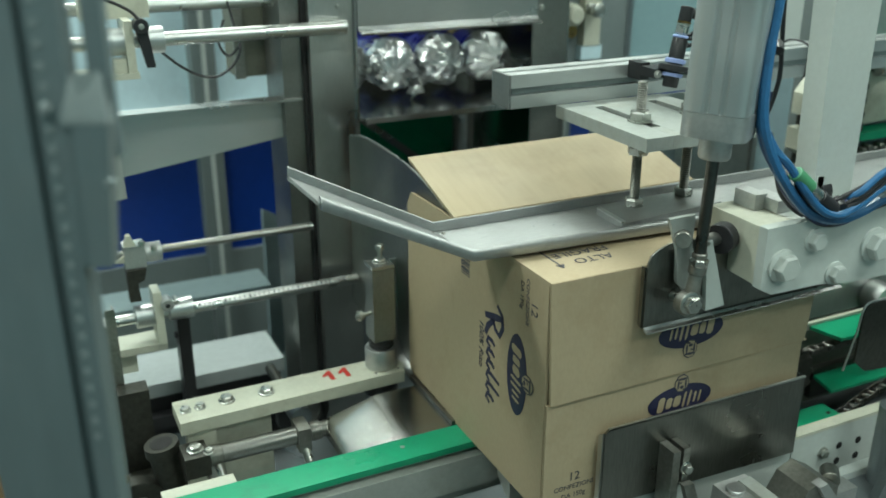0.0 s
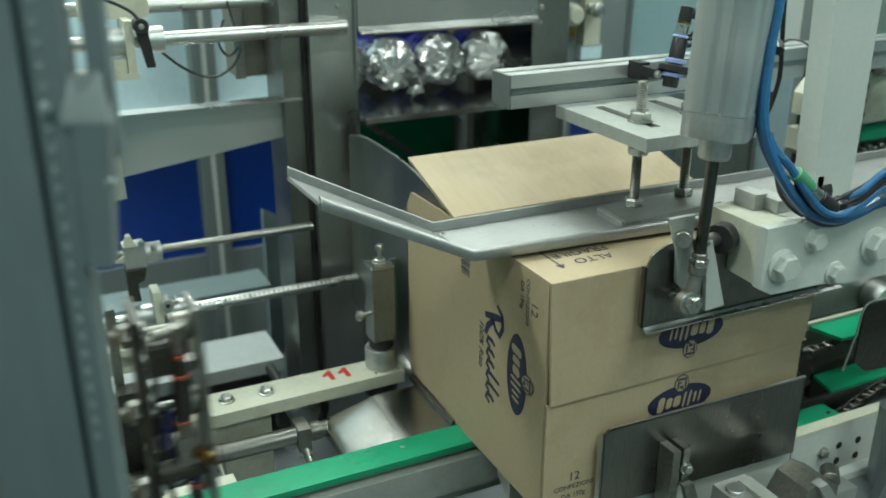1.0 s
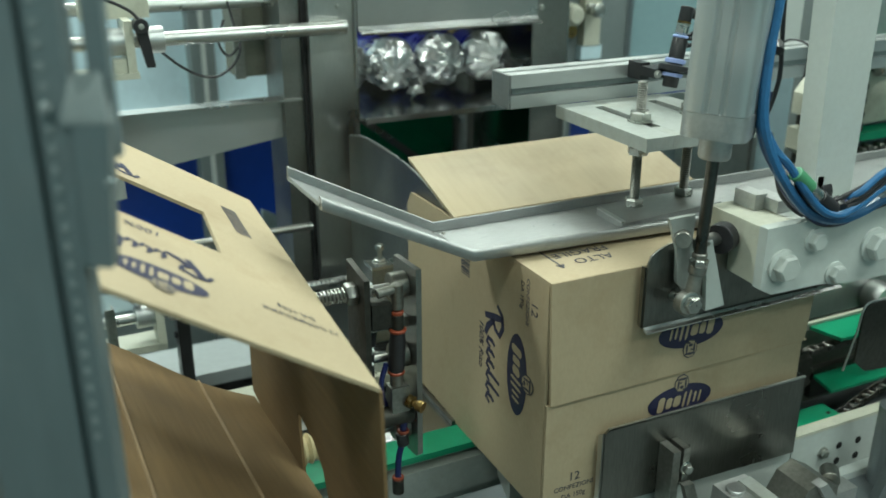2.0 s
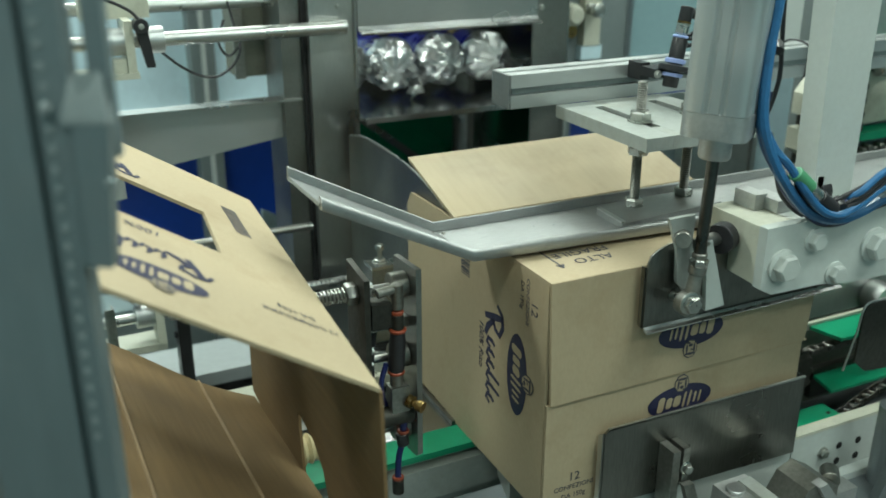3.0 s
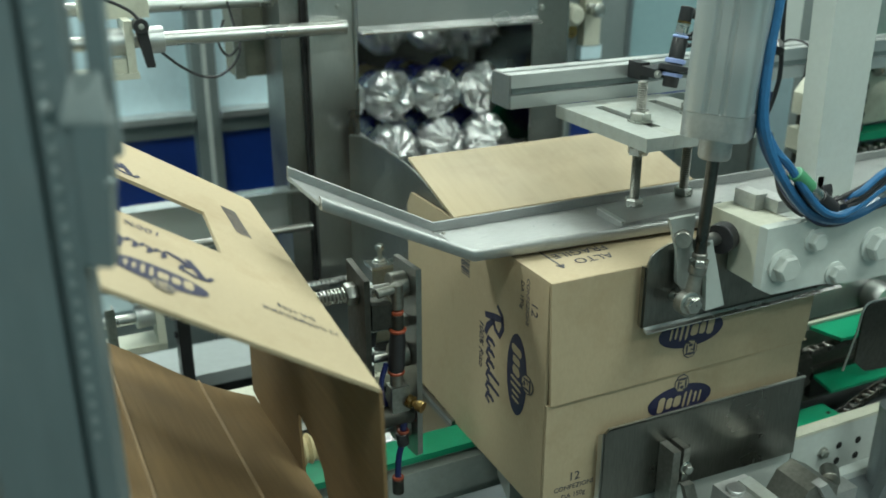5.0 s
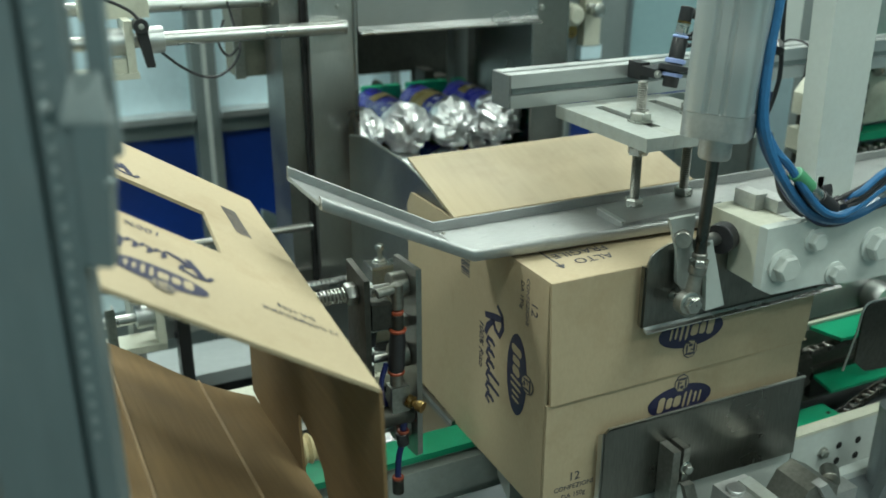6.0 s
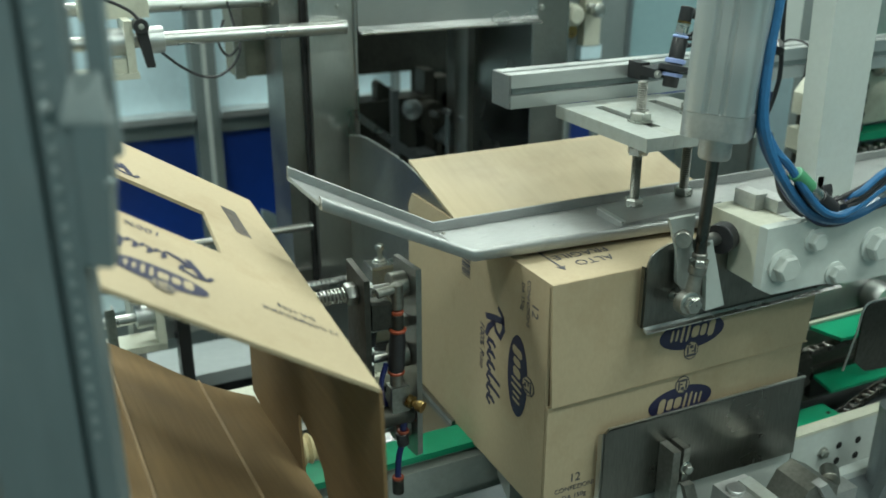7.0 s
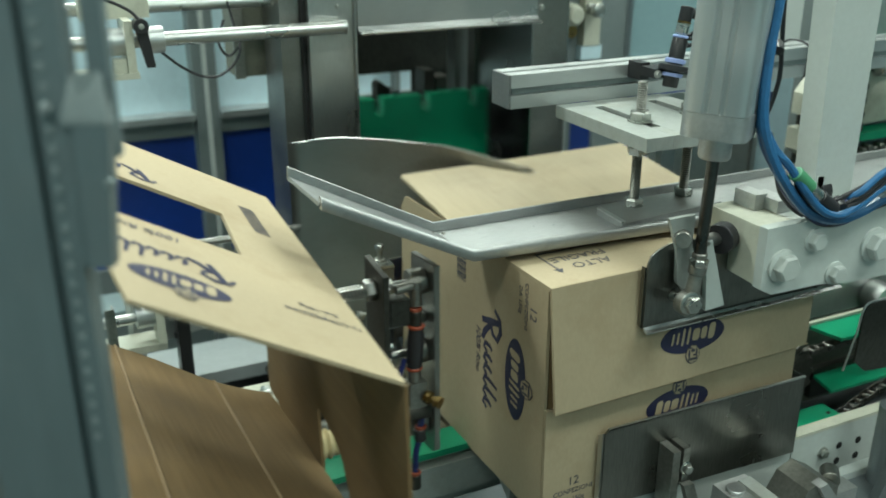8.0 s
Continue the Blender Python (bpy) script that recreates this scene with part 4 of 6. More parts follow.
# ---- press plate on the carton front, its lever and air cylinder ----
pp = thing("press_plate", (0.25, -0.02, 0.22), "bent dark steel press plate against the carton front", "plate")
outline = [(0.1085, 0.217), (0.1085, 0.292), (0.112, 0.300), (0.120, 0.306), (0.135, 0.311), (0.40, 0.311), (0.40, 0.217)]
part("sheet", soften(prism([(x, -0.017, z) for x, z in outline], (0, -0.0025, 0)), 0.0006, 1), PLATE_DARK, pp)
part("bottom_lip", soften(strip([(0.108, -0.0195, 0.219), (0.108, -0.022, 0.2155), (0.108, -0.027, 0.2140)], (0.285, 0, 0), 0.002), 0.0005, 1), STEEL, pp)
part("left_lip", soften(prism([(0.1085, -0.017, 0.218), (0.1085, -0.017, 0.288), (0.1075, -0.0125, 0.288), (0.1075, -0.0125, 0.222)], (-0.0018, 0, 0)), 0.0005, 1), PLATE_DARK, pp)
la = thing("press_lever", (0.17, -0.04, 0.25), "pale cranked steel lever with pivot pins", "lever")
arm = [(0.1695, 0.3140), (0.1765, 0.3140), (0.2030, 0.2340), (0.1775, 0.2320)]
part("arm", soften(prism([(x, -0.0300, z) for x, z in arm], (0, -0.006, 0)), 0.001), WHITE, la)
arm = [(0.1235, 0.3430), (0.1565, 0.3430), (0.1560, 0.3110), (0.1700, 0.2600), (0.1560, 0.2520), (0.1400, 0.2700), (0.1370, 0.3050)]
part("rear_arm", soften(prism([(x, -0.0245, z) for x, z in arm], (0, -0.0045, 0)), 0.0006), PLATE_GREY, la)
part("pivot_pin", rod((0.1310, -0.0430, 0.3235), (0.1420, -0.0292, 0.3205), 0.0088, 22), CAST, la)
part("pivot_bush", rod((0.190, -0.030, 0.3105), (0.2045, -0.024, 0.3105), 0.0165, 24), BLACK, la)
part("pivot_shaft", rod((0.165, -0.0300, 0.3105), (0.2155, -0.022, 0.3105), 0.0075, 22), STEEL_DARK, la)

ac = thing("air_cylinder", (0.16, -0.045, 0.4), "large aluminium pneumatic cylinder with a dark piston rod", "cylinder")
foot, top = Vector((0.1505, -0.045, 0.250)), Vector((0.1668, -0.045, 0.61))
ax = (top - foot).normalized()
part("piston_rod", rod(foot + ax * 0.055, foot + ax * 0.165, 0.0063, 20), ROD_BLACK, ac)
part("rod_nut", hexnut(foot + ax * 0.043, ax, 0.0102, 0.008), ZINC, ac)
part("rod_nut", hexnut(foot + ax * 0.0515, ax, 0.0080, 0.006), CAST, ac)
part("rod_end", lathe(foot + Vector((-0.004, 0, 0.004)), foot + ax * 0.043, [(0, 0.006), (0.2, 0.0082), (0.55, 0.0074), (0.75, 0.0074), (0.8, 0.0095), (1, 0.0095)], 18), CAST, ac)
part("eye_ring", rod((0.1445, -0.0515, 0.2515), (0.1445, -0.037, 0.2515), 0.0142, 24), CAST, ac)
part("eye_bolt", bolt_bm((0.1400, -0.0515, 0.2555), (0, -1, 0), 0.0098, 0.008), ZINC, ac)
part("eye_stud", rod((0.1445, -0.037, 0.2515), (0.1445, -0.0196, 0.2515), 0.006), ZINC, ac)
part("nose", lathe(foot + ax * 0.158, foot + ax * 0.184, [(0, 0.0148), (0.1, 0.0162), (1, 0.0165)], 28), ALU_MATT, ac)
qa = ax.to_track_quat("Z", "Y")


def profile_ring(at, half, corner, grooves):
    """Rounded square section of the cylinder, with a T-groove in the middle of each face."""
    pts_ = []
    for side in range(4):
        turn_ = Matrix.Rotation(side * math.pi / 2 + 0.62, 3, "Z")
        face = [(half, -half + corner)]
        if grooves:
            face += [(half, -0.0115), (half - 0.0022, -0.0095), (half - 0.0022, -0.0060), (half, -0.0045), (half, 0.0045), (half - 0.0022, 0.0060), (half - 0.0022, 0.0095), (half, 0.0115)]
        face.append((half, half - corner))
        for a_ in (22.5, 45, 67.5):
            face.append((half - corner + corner * math.cos(radians(a_)), half - corner + corner * math.sin(radians(a_))))
        pts_ += [at + qa @ (turn_ @ Vector((x_, y_, 0))) for x_, y_ in face]
    return pts_


part("barrel", prism(profile_ring(foot + ax * 0.207, 0.0318, 0.0125, True), ax * 0.32), ALU, ac, "grooved aluminium barrel")
part("end_cap", soften(prism(profile_ring(foot + ax * 0.182, 0.0322, 0.0145, False), ax * 0.0245), 0.0015, 2), ALU_MATT, ac)
part("port_plug", rod(foot + ax * 0.195 + qa @ Vector((0.0292, -0.0222, 0)), foot + ax * 0.195 + qa @ Vector((0.034, -0.026, 0)), 0.0045, 14), BRASS, ac)
part("port_elbow", rod(foot + ax * 0.187 + qa @ Vector((0.031, -0.024, 0)), foot + ax * 0.187 + qa @ Vector((0.043, -0.030, 0)), 0.0055, 14), BLACK, ac)

# ---- pale machine arm with large bolts, and its column ----
ma = thing("press_support", (0.35, -0.03, 0.27), "pale painted steel support with large hexagon bolts", "machine frame")
part("cross_block", soften(prism([(0.216, -0.060, 0.266), (0.216, 0.018, 0.270), (0.216, 0.018, 0.331), (0.216, -0.060, 0.331)], (0.045, 0, 0)), 0.002), CREAM, ma)
part("face_plate", soften(prism([(0.2155, -0.0605, 0.264), (0.232, -0.0605, 0.2555), (0.300, -0.0605, 0.2545), (0.345, -0.0605, 0.248), (0.70, -0.0605, 0.243), (0.70, -0.0605, 0.36), (0.42, -0.0605, 0.345), (0.31, -0.0605, 0.333), (0.2155, -0.0605, 0.332)], (0, -0.012, 0)), 0.002), WHITE, ma)
part("rear_beam", rbox((0.2625, -0.06, 0.256), (0.70, -0.025, 0.325), 0.003), WHITE, ma)
for c_, rad in (((0.2401, -0.0725, 0.2878), 0.0148), ((0.3203, -0.0725, 0.2648), 0.0108), ((0.3749, -0.0725, 0.2895), 0.0160), ((0.2823, -0.0725, 0.3095), 0.0105), ((0.46, -0.0725, 0.30), 0.0185)):
    part("hex_bolt", bolt_bm(c_, (0, -1, 0), rad, rad * 0.8), WHITE, ma)
part("hinge_knuckle", rbox((0.258, -0.040, 0.3325), (0.278, 0.0, 0.346), 0.003), ALU_MATT, ma)
part("hinge_knuckle", rbox((0.245, -0.02, 0.3315), (0.2615, 0.012, 0.349), 0.003), ALU_MATT, ma)
part("slide_rod", rod((0.290, -0.02, 0.340), (0.345, -0.02, 0.340), 0.007, 18), CHROME, ma)
part("rod_seal", rod((0.33, -0.02, 0.342), (0.345, -0.02, 0.342), 0.014, 20), BLACK, ma)
part("lug", rbox((0.323, -0.03, 0.333), (0.332, -0.01, 0.362), 0.002), CREAM, ma)
co = thing("machine_column", (0.36, -0.03, 0.33), "pale painted steel column above the bolted support", "column")
part("column", soften(prism([(0.3195, -0.03, 0.334), (0.3763, -0.03, 0.334), (0.3745, -0.03, 1.2), (0.285, -0.03, 1.2), (0.316, -0.03, 0.4034)], (0, 0.030, 0)), 0.0025), WHITE, co)
cb = thing("hose_bundle", (0.3, -0.05, 0.35), "blue air hoses and black cables tied in a bundle", "hoses")
for off, material, rad in (((0, 0, 0), BLUE_TUBE, 0.0054), ((0.003, 0.011, 0.002), BLUE_TUBE, 0.0044), ((0.005, 0.006, -0.007), NAVY_TUBE, 0.0038), ((0.008, 0.006, -0.009), BLACK, 0.0032)):
    o = Vector(off)
    pts = [(0.203, -0.058, 0.591), (0.201, -0.062, 0.560), (0.193, -0.066, 0.509), (0.191, -0.070, 0.455), (0.200, -0.074, 0.421), (0.219, -0.078, 0.388), (0.248, -0.078, 0.357), (0.279, -0.078, 0.337), (0.313, -0.078, 0.330), (0.345, -0.078, 0.335), (0.375, -0.078, 0.344), (0.437, -0.078, 0.349)]
    part("hose", hose([Vector(q) + o * (0.6 + 0.5 * math.sin(i * 1.7 + off[0] * 300)) for i, q in enumerate(pts)], rad), material, cb)
for kx in range(4):
    w0 = 0.006 * kx
    part("cable", hose([(0.212 + w0 * 0.3, -0.05, 0.47), (0.214, -0.052, 0.44), (0.222 + w0 * 0.6, -0.055, 0.405 - w0), (0.243 + w0 * 0.5, -0.07 + w0, 0.372 - w0), (0.266 + w0, -0.078 + w0, 0.346 - w0 * 0.8), (0.30, -0.082, 0.338 + w0), (0.345, -0.082, 0.352 + w0), (0.42, -0.08, 0.372 + w0 * 2)], 0.0026), BLACK if kx != 2 else NAVY_TUBE, cb)
for kx, (material, rad) in enumerate(((BLUE_TUBE, 0.0042), (BLACK, 0.0032), (BLACK, 0.0036), (BLUE_TUBE, 0.0038))):
    o = 0.005 * kx
    part("loop", hose([(0.193, -0.066, 0.509), (0.191, -0.070, 0.455), (0.202 + o * 0.3, -0.074, 0.421), (0.224 + o, -0.078, 0.402 - o), (0.246 + o * 0.6, -0.086 + o, 0.372 - o), (0.268 + o, -0.090 + o, 0.350 - o * 0.7), (0.292 + o, -0.092 + o, 0.342 + o * 0.4), (0.318, -0.092, 0.349 + o), (0.35, -0.09, 0.362 + o * 1.2), (0.40, -0.086, 0.376 + o), (0.46, -0.08, 0.39)], rad), material, cb)
part("thin_wire", hose([(0.216, -0.05, 0.60), (0.222, -0.05, 0.53), (0.226, -0.05, 0.49), (0.223, -0.05, 0.468), (0.214, -0.05, 0.443)], 0.0024), BLACK, cb)
part("plug", rod((0.234, -0.08, 0.392), (0.255, -0.082, 0.374), 0.0078, 16), GREEN_PLUG, cb, "green cable connector")
part("plug", rod((0.365, -0.085, 0.358), (0.395, -0.085, 0.364), 0.0072, 16), GREEN_PLUG, cb, "green cable connector")
part("plug_nut", rod((0.255, -0.082, 0.374), (0.268, -0.083, 0.363), 0.0068, 14), ZINC, cb)
part("plug_body", rod((0.268, -0.083, 0.363), (0.29, -0.084, 0.346), 0.0085, 14), BLACK, cb)
part("plug_nut", rod((0.355, -0.085, 0.356), (0.365, -0.085, 0.358), 0.0068, 14), ZINC, cb)
for q0, q1 in (((0.209, -0.062, 0.512), (0.217, -0.05, 0.518)), ((0.206, -0.064, 0.42), (0.216, -0.055, 0.428)), ((0.224, -0.074, 0.383), (0.238, -0.066, 0.386)), ((0.298, -0.09, 0.349), (0.304, -0.075, 0.353))):
    part("tie", rod(q0, q1, 0.0052, 12), BLACK, cb)

# ---- lower clamp plate and the clamps before the carton ----
lp = thing("side_guide_plate", (0.2, -0.02, 0.0), "dull dark steel side guide plate before the carton", "plate")
part("sheet", soften(prism([(0.070, -0.017, 0.0), (0.364, -0.017, -0.011), (0.364, -0.017, 0.0965), (0.075, -0.017, 0.1015), (0.070, -0.017, 0.096)], (0, -0.0025, 0)), 0.0006, 1), PLATE_DARK, lp)
part("left_bend", soften(prism([(0.070, -0.017, 0.0), (0.070, -0.017, 0.096), (0.0685, -0.011, 0.092), (0.0685, -0.011, 0.0)], (-0.002, 0, 0)), 0.0005, 1), STEEL, lp)
part("top_fold", soften(prism([(0.075, -0.0195, 0.0995), (0.366, -0.0195, 0.0962), (0.366, -0.0195, 0.0985), (0.075, -0.0195, 0.1018)], (0, 0.003, 0)), 0.0005, 1), STEEL, lp)
lc = thing("plate_clamp", (0.16, -0.045, 0.0), "steel hinge clamp bolted to the guide plate", "clamp")
part("knuckle", rbox((0.146, -0.046, -0.068), (0.1565, -0.0202, 0.066), 0.002), CAST, lc)
part("knuckle", rbox((0.1625, -0.044, 0.022), (0.1715, -0.0202, 0.066), 0.002), CAST, lc)
part("back", rbox((0.1567, -0.032, -0.068), (0.1623, -0.0202, 0.058), 0.0015), OILY, lc)
part("bolt", bolt_bm((0.167, -0.044, 0.040), (0, -1, 0), 0.0062, 0.006), ZINC, lc)
part("link", soften(prism([(0.158, -0.047, 0.024), (0.172, -0.047, 0.024), (0.195, -0.047, -0.038), (0.179, -0.047, -0.038)], (0, -0.008, 0)), 0.002), CAST, lc)
part("stem", rbox((0.174, -0.066, -0.2245), (0.197, -0.05, -0.038), 0.002), ALU_MATT, lc)
fb = thing("front_frame", (0.4, -0.05, -0.1), "pale perforated steel side frame of the conveyor", "frame")
part("side_plate", rbox((0.370, -0.012, -0.10), (1.3, -0.004, 0.0), 0.0015), WHITE, fb)
part("side_plate", rbox((0.0, -0.012, -0.10), (0.368, -0.004, -0.004), 0.0015), WHITE, fb)
part("top_strip", rbox((0.370, -0.0125, 0.0005), (1.3, 0.004, 0.005), 0.001), CREAM, fb)
# no real perforation: black discs give the shade inside each hole
for hx, hz in ((0.456, -0.031), (0.491, -0.032), (0.527, -0.033), (0.456, -0.055), (0.491, -0.056), (0.527, -0.057)):
    part("hole_insert", rod((hx, -0.0128, hz), (hx, -0.0119, hz), 0.0052, 16), RUBBER, fb)
bolts(fb, [(0.427, -0.012, -0.034), (0.427, -0.012, -0.075)], (0, -1, 0), 0.007)
part("lower_bar", rbox((0.05, -0.05, -0.08), (0.9, -0.035, -0.045), 0.002), WHITE, fb)
part("lower_post", rbox((0.6, -0.05, -0.2245), (0.63, -0.035, -0.0805), 0.002), WHITE, fb)
part("lower_post", rbox((0.06, -0.05, -0.2245), (0.09, -0.035, -0.0805), 0.002), WHITE, fb)
jb = thing("jaw_clamp", (0.28, -0.09, 0.0), "cast aluminium jaw clamp on a round bar", "clamp")
part("jaw", soften(prism([(0.270, -0.105, -0.046), (0.300, -0.105, 0.006), (0.322, -0.105, 0.014), (0.349, -0.105, -0.002), (0.349, -0.105, -0.046)], (0, 0.05, 0)), 0.004), CAST, jb)
part("jaw_tooth", soften(prism([(0.310, -0.112, 0.011), (0.322, -0.112, 0.014), (0.346, -0.112, -0.017), (0.331, -0.112, -0.020)], (0, 0.014, 0)), 0.002), ALU_MATT, jb)
part("hub", rod((0.35, -0.092, -0.004), (0.366, -0.075, -0.004), 0.0115, 22), CAST, jb)
# shade in the bore drawn as a black disc
part("hub_bore", rod((0.296, -0.1062, -0.014), (0.296, -0.1045, -0.014), 0.006, 14), RUBBER, jb)
part("round_bar", rod((0.134, -0.11, -0.051), (0.394, -0.11, -0.051), 0.012, 20), CHROME, jb)
part("base", rbox((0.274, -0.1, -0.2245), (0.344, -0.06, -0.0465), 0.004), CAST, jb)
wb = thing("pale_bracket", (0.2, -0.1, 0.0), "pale painted bracket block before the conveyor", "bracket")
part("block", soften(prism([(0.198, -0.116, -0.077), (0.274, -0.116, -0.077), (0.268, -0.116, -0.005), (0.254, -0.116, 0.009), (0.206, -0.116, 0.009)], (0, 0.066, 0)), 0.002), ALU_MATT, wb)
part("top_bar", rbox((0.232, -0.114, 0.0092), (0.25, -0.062, 0.015), 0.002), PLATE_GREY, wb)
part("lug", rod((0.221, -0.071, 0.0092), (0.221, -0.071, 0.014), 0.011, 18), ALU_MATT, wb)
part("stem", rbox((0.206, -0.096, -0.2245), (0.236, -0.081, -0.0775), 0.002), WHITE, wb)
mb = thing("motor_bracket", (0.42, -0.1, -0.05), "dark steel post and bracket beside the perforated frame", "bracket")
part("post", rod((0.475, -0.07, -0.2), (0.475, -0.07, 0.055), 0.02, 22), SHADE_STEEL, mb)
part("shelf", rbox((0.385, -0.09, -0.07), (0.56, -0.05, -0.055), 0.002), SHADE_STEEL, mb)
part("wedge", soften(prism([(0.43, -0.10, -0.055), (0.60, -0.10, -0.055), (0.60, -0.10, 0.02), (0.45, -0.10, -0.005)], (0, 0.012, 0)), 0.002), SHADE_STEEL, mb)
part("clip", rbox((0.37, -0.085, -0.0545), (0.41, -0.06, -0.035), 0.002), ALU_MATT, mb)
part("foot", rbox((0.46, -0.085, -0.2245), (0.49, -0.055, -0.2), 0.002), SHADE_STEEL, mb)

# ---- outfeed: chains, sprocket, green flights, black guide ----
solid("bed_plate", rbox((0.375, 0.01, -0.13), (1.25, 0.335, -0.122), 0.002), SHADE_STEEL, "grey steel bed plate under the outfeed chains", "plate", base=(0.8, 0.17, -0.13))
def chain(pts, label, pitch=0.0105):
    th = thing("roller_chain", pts[0], label, "chain", "conveyor chains")
    way = spline(pts, 30)
    run, links = 0.0, [way[0]]
    for u, v in zip(way, way[1:]):
        run += (v - u).length
        if run >= pitch:
            links.append(v)
            run = 0.0
    for i, (u, v) in enumerate(zip(links, links[1:])):
        bm = bmesh.new()
        w = 0.0062 if i % 2 else 0.0046
        dv = (v - u).normalized()
        upv = Vector((0, 1, 0)).cross(dv).normalized()
        for sgn in (-1, 1):
            c0 = Vector((0, sgn * w, 0))
            ring = []
            for kk in range(10):
                q = kk * math.tau / 10
                end = v if math.cos(q) > 0 else u
                ring.append(end + c0 + dv * 0.0045 * math.cos(q) + upv * 0.0045 * math.sin(q) * (0.75 if abs(math.cos(q)) < 0.2 else 1))
            prism(ring, (0, 0.0012 * sgn, 0), bm)
        lathe(u + Vector((0, -0.004, 0)), u + Vector((0, 0.004, 0)), [(0, 0.0032), (1, 0.0032)], 8, bm)
        part("link", bm, CHAIN, th)
    return th


chain([(0.455, 0.112, 0.040), (0.50, 0.112, 0.036), (0.80, 0.112, 0.036)], "oiled roller chain running above the sprocket")
chain([(0.47, 0.03, -0.035), (0.51, 0.03, -0.018), (0.55, 0.03, 0.0), (0.60, 0.03, 0.008), (0.75, 0.03, 0.008)], "oiled roller chain behind the perforated frame")
sp = thing("sprocket", (0.47, 0.11, 0.01), "dark oily chain sprocket on its axle", "sprocket")
teeth = []
for kx in range(72):
    q = kx * math.tau / 72
    rr = 0.056 if kx % 4 < 2 else 0.050
    teeth.append((0.462 + rr * math.cos(q), 0.10, 0.008 + rr * math.sin(q)))
part("toothed_disc", prism(teeth, (0, 0.008, 0)), CHAIN, sp)
part("hub", rod((0.462, 0.085, 0.008), (0.462, 0.125, 0.008), 0.02, 20), OILY, sp)
part("axle", rod((0.462, 0.075, 0.008), (0.462, 0.30, 0.008), 0.009, 16), CHAIN, sp)
fl = thing("green_flight", (0.62, 0.12, 0.03), "green plastic outfeed flight with a pale underside", "conveyor flight", "green flights")
part("pad", soften(prism([(0.568, 0.102, 0.045), (0.80, 0.102, 0.045), (0.80, 0.152, 0.045), (0.556, 0.152, 0.045)], (0, 0, 0.005)), 0.001), GREEN, fl)
part("carrier", rbox((0.548, 0.1525, 0.043), (0.80, 0.159, 0.054), 0.001), CREAM, fl)
part("underplate", rbox((0.57, 0.120, 0.044), (0.80, 0.15, 0.0447), 0.0002), OILY, fl)
fl = thing("green_flight", (0.62, 0.1, -0.05), "green plastic return flight below the chain", "conveyor flight", "green flights")
part("pad", soften(prism([(0.600, 0.130, -0.064), (0.95, 0.130, -0.064), (0.95, 0.178, -0.064), (0.612, 0.178, -0.064)], (0, 0, 0.005)), 0.001), GREEN, fl)
part("carrier", rbox((0.61, 0.1785, -0.10), (0.95, 0.19, -0.05), 0.002), OILY, fl)
ob_ = thing("outfeed_frame", (0.9, 0.2, -0.2), "dark oily outfeed frame carrying the chains", "frame")
part("inner_plate", rbox((0.50, 0.200, -0.2245), (1.3, 0.210, 0.030), 0.002), DUSTY, ob_)
part("rear_plate", rbox((0.45, 0.30, -0.2245), (1.3, 0.31, 0.12), 0.002), DUSTY, ob_)
part("cross_bar", rbox((0.62, 0.2105, -0.1), (0.66, 0.2995, -0.02), 0.002), OILY, ob_)
part("grey_cover", rbox((0.575, 0.20, 0.031), (1.3, 0.206, 0.125), 0.002), STEEL_V, ob_)
part("cover_foot", rbox((0.60, 0.2062, 0.0), (0.63, 0.2995, 0.11), 0.002), STEEL_DARK, ob_)
part("wheel", rod((0.735, 0.165, 0.049), (0.735, 0.199, 0.049), 0.026, 22), ALU_MATT, ob_)
bg = thing("black_guide", (0.49, -0.02, 0.12), "black bent sheet guide with a bright edge", "guide")
part("sheet", soften(prism([(0.448, -0.018, 0.168), (0.457, -0.018, 0.178), (0.60, -0.018, 0.178), (0.60, -0.018, 0.07), (0.468, -0.018, 0.082), (0.446, -0.018, 0.10)], (0, -0.003, 0)), 0.0008, 1), OILY, bg)
part("bright_edge", hose([(0.438, -0.012, 0.085), (0.446, -0.0165, 0.14), (0.448, -0.018, 0.168), (0.457, -0.018, 0.1785), (0.49, -0.018, 0.1785)], 0.0015, 6, 4), STEEL, bg)
part("bracket", rbox((0.55, -0.0605, 0.10), (0.60, -0.0215, 0.27), 0.002), SHADE_STEEL, bg)
# carriage with another chain behind the pale column
rc = thing("rear_carriage", (0.7, 0.34, -0.2), "green and cream carriage with a chain drive behind the column", "machine part")
part("frame", rbox((0.715, 0.36, -0.2245), (1.2, 0.40, 0.75), 0.004), FRAME_GREY, rc)
part("cream_panel", rbox((0.775, 0.345, 0.285), (1.1, 0.3595, 0.372), 0.004), CREAM, rc)
part("green_pad", rbox((0.775, 0.322, 0.388), (1.1, 0.3595, 0.424), 0.004), GREEN, rc)
part("green_shelf", rbox((0.79, 0.325, 0.262), (1.1, 0.3595, 0.276), 0.003), GREEN, rc)
part("chain_case", rbox((0.80, 0.330, 0.145), (1.1, 0.3595, 0.240), 0.008), OILY, rc)
part("low_panel", rbox((0.82, 0.345, 0.05), (1.1, 0.3595, 0.135), 0.003), CREAM, rc)
part("roller", lathe((0.815, 0.325, 0.383), (0.845, 0.325, 0.380), [(0, 0.008), (0.1, 0.013), (0.4, 0.013), (0.45, 0.009), (0.6, 0.009), (0.65, 0.013), (0.95, 0.013), (1, 0.008)], 18), ZINC, rc)
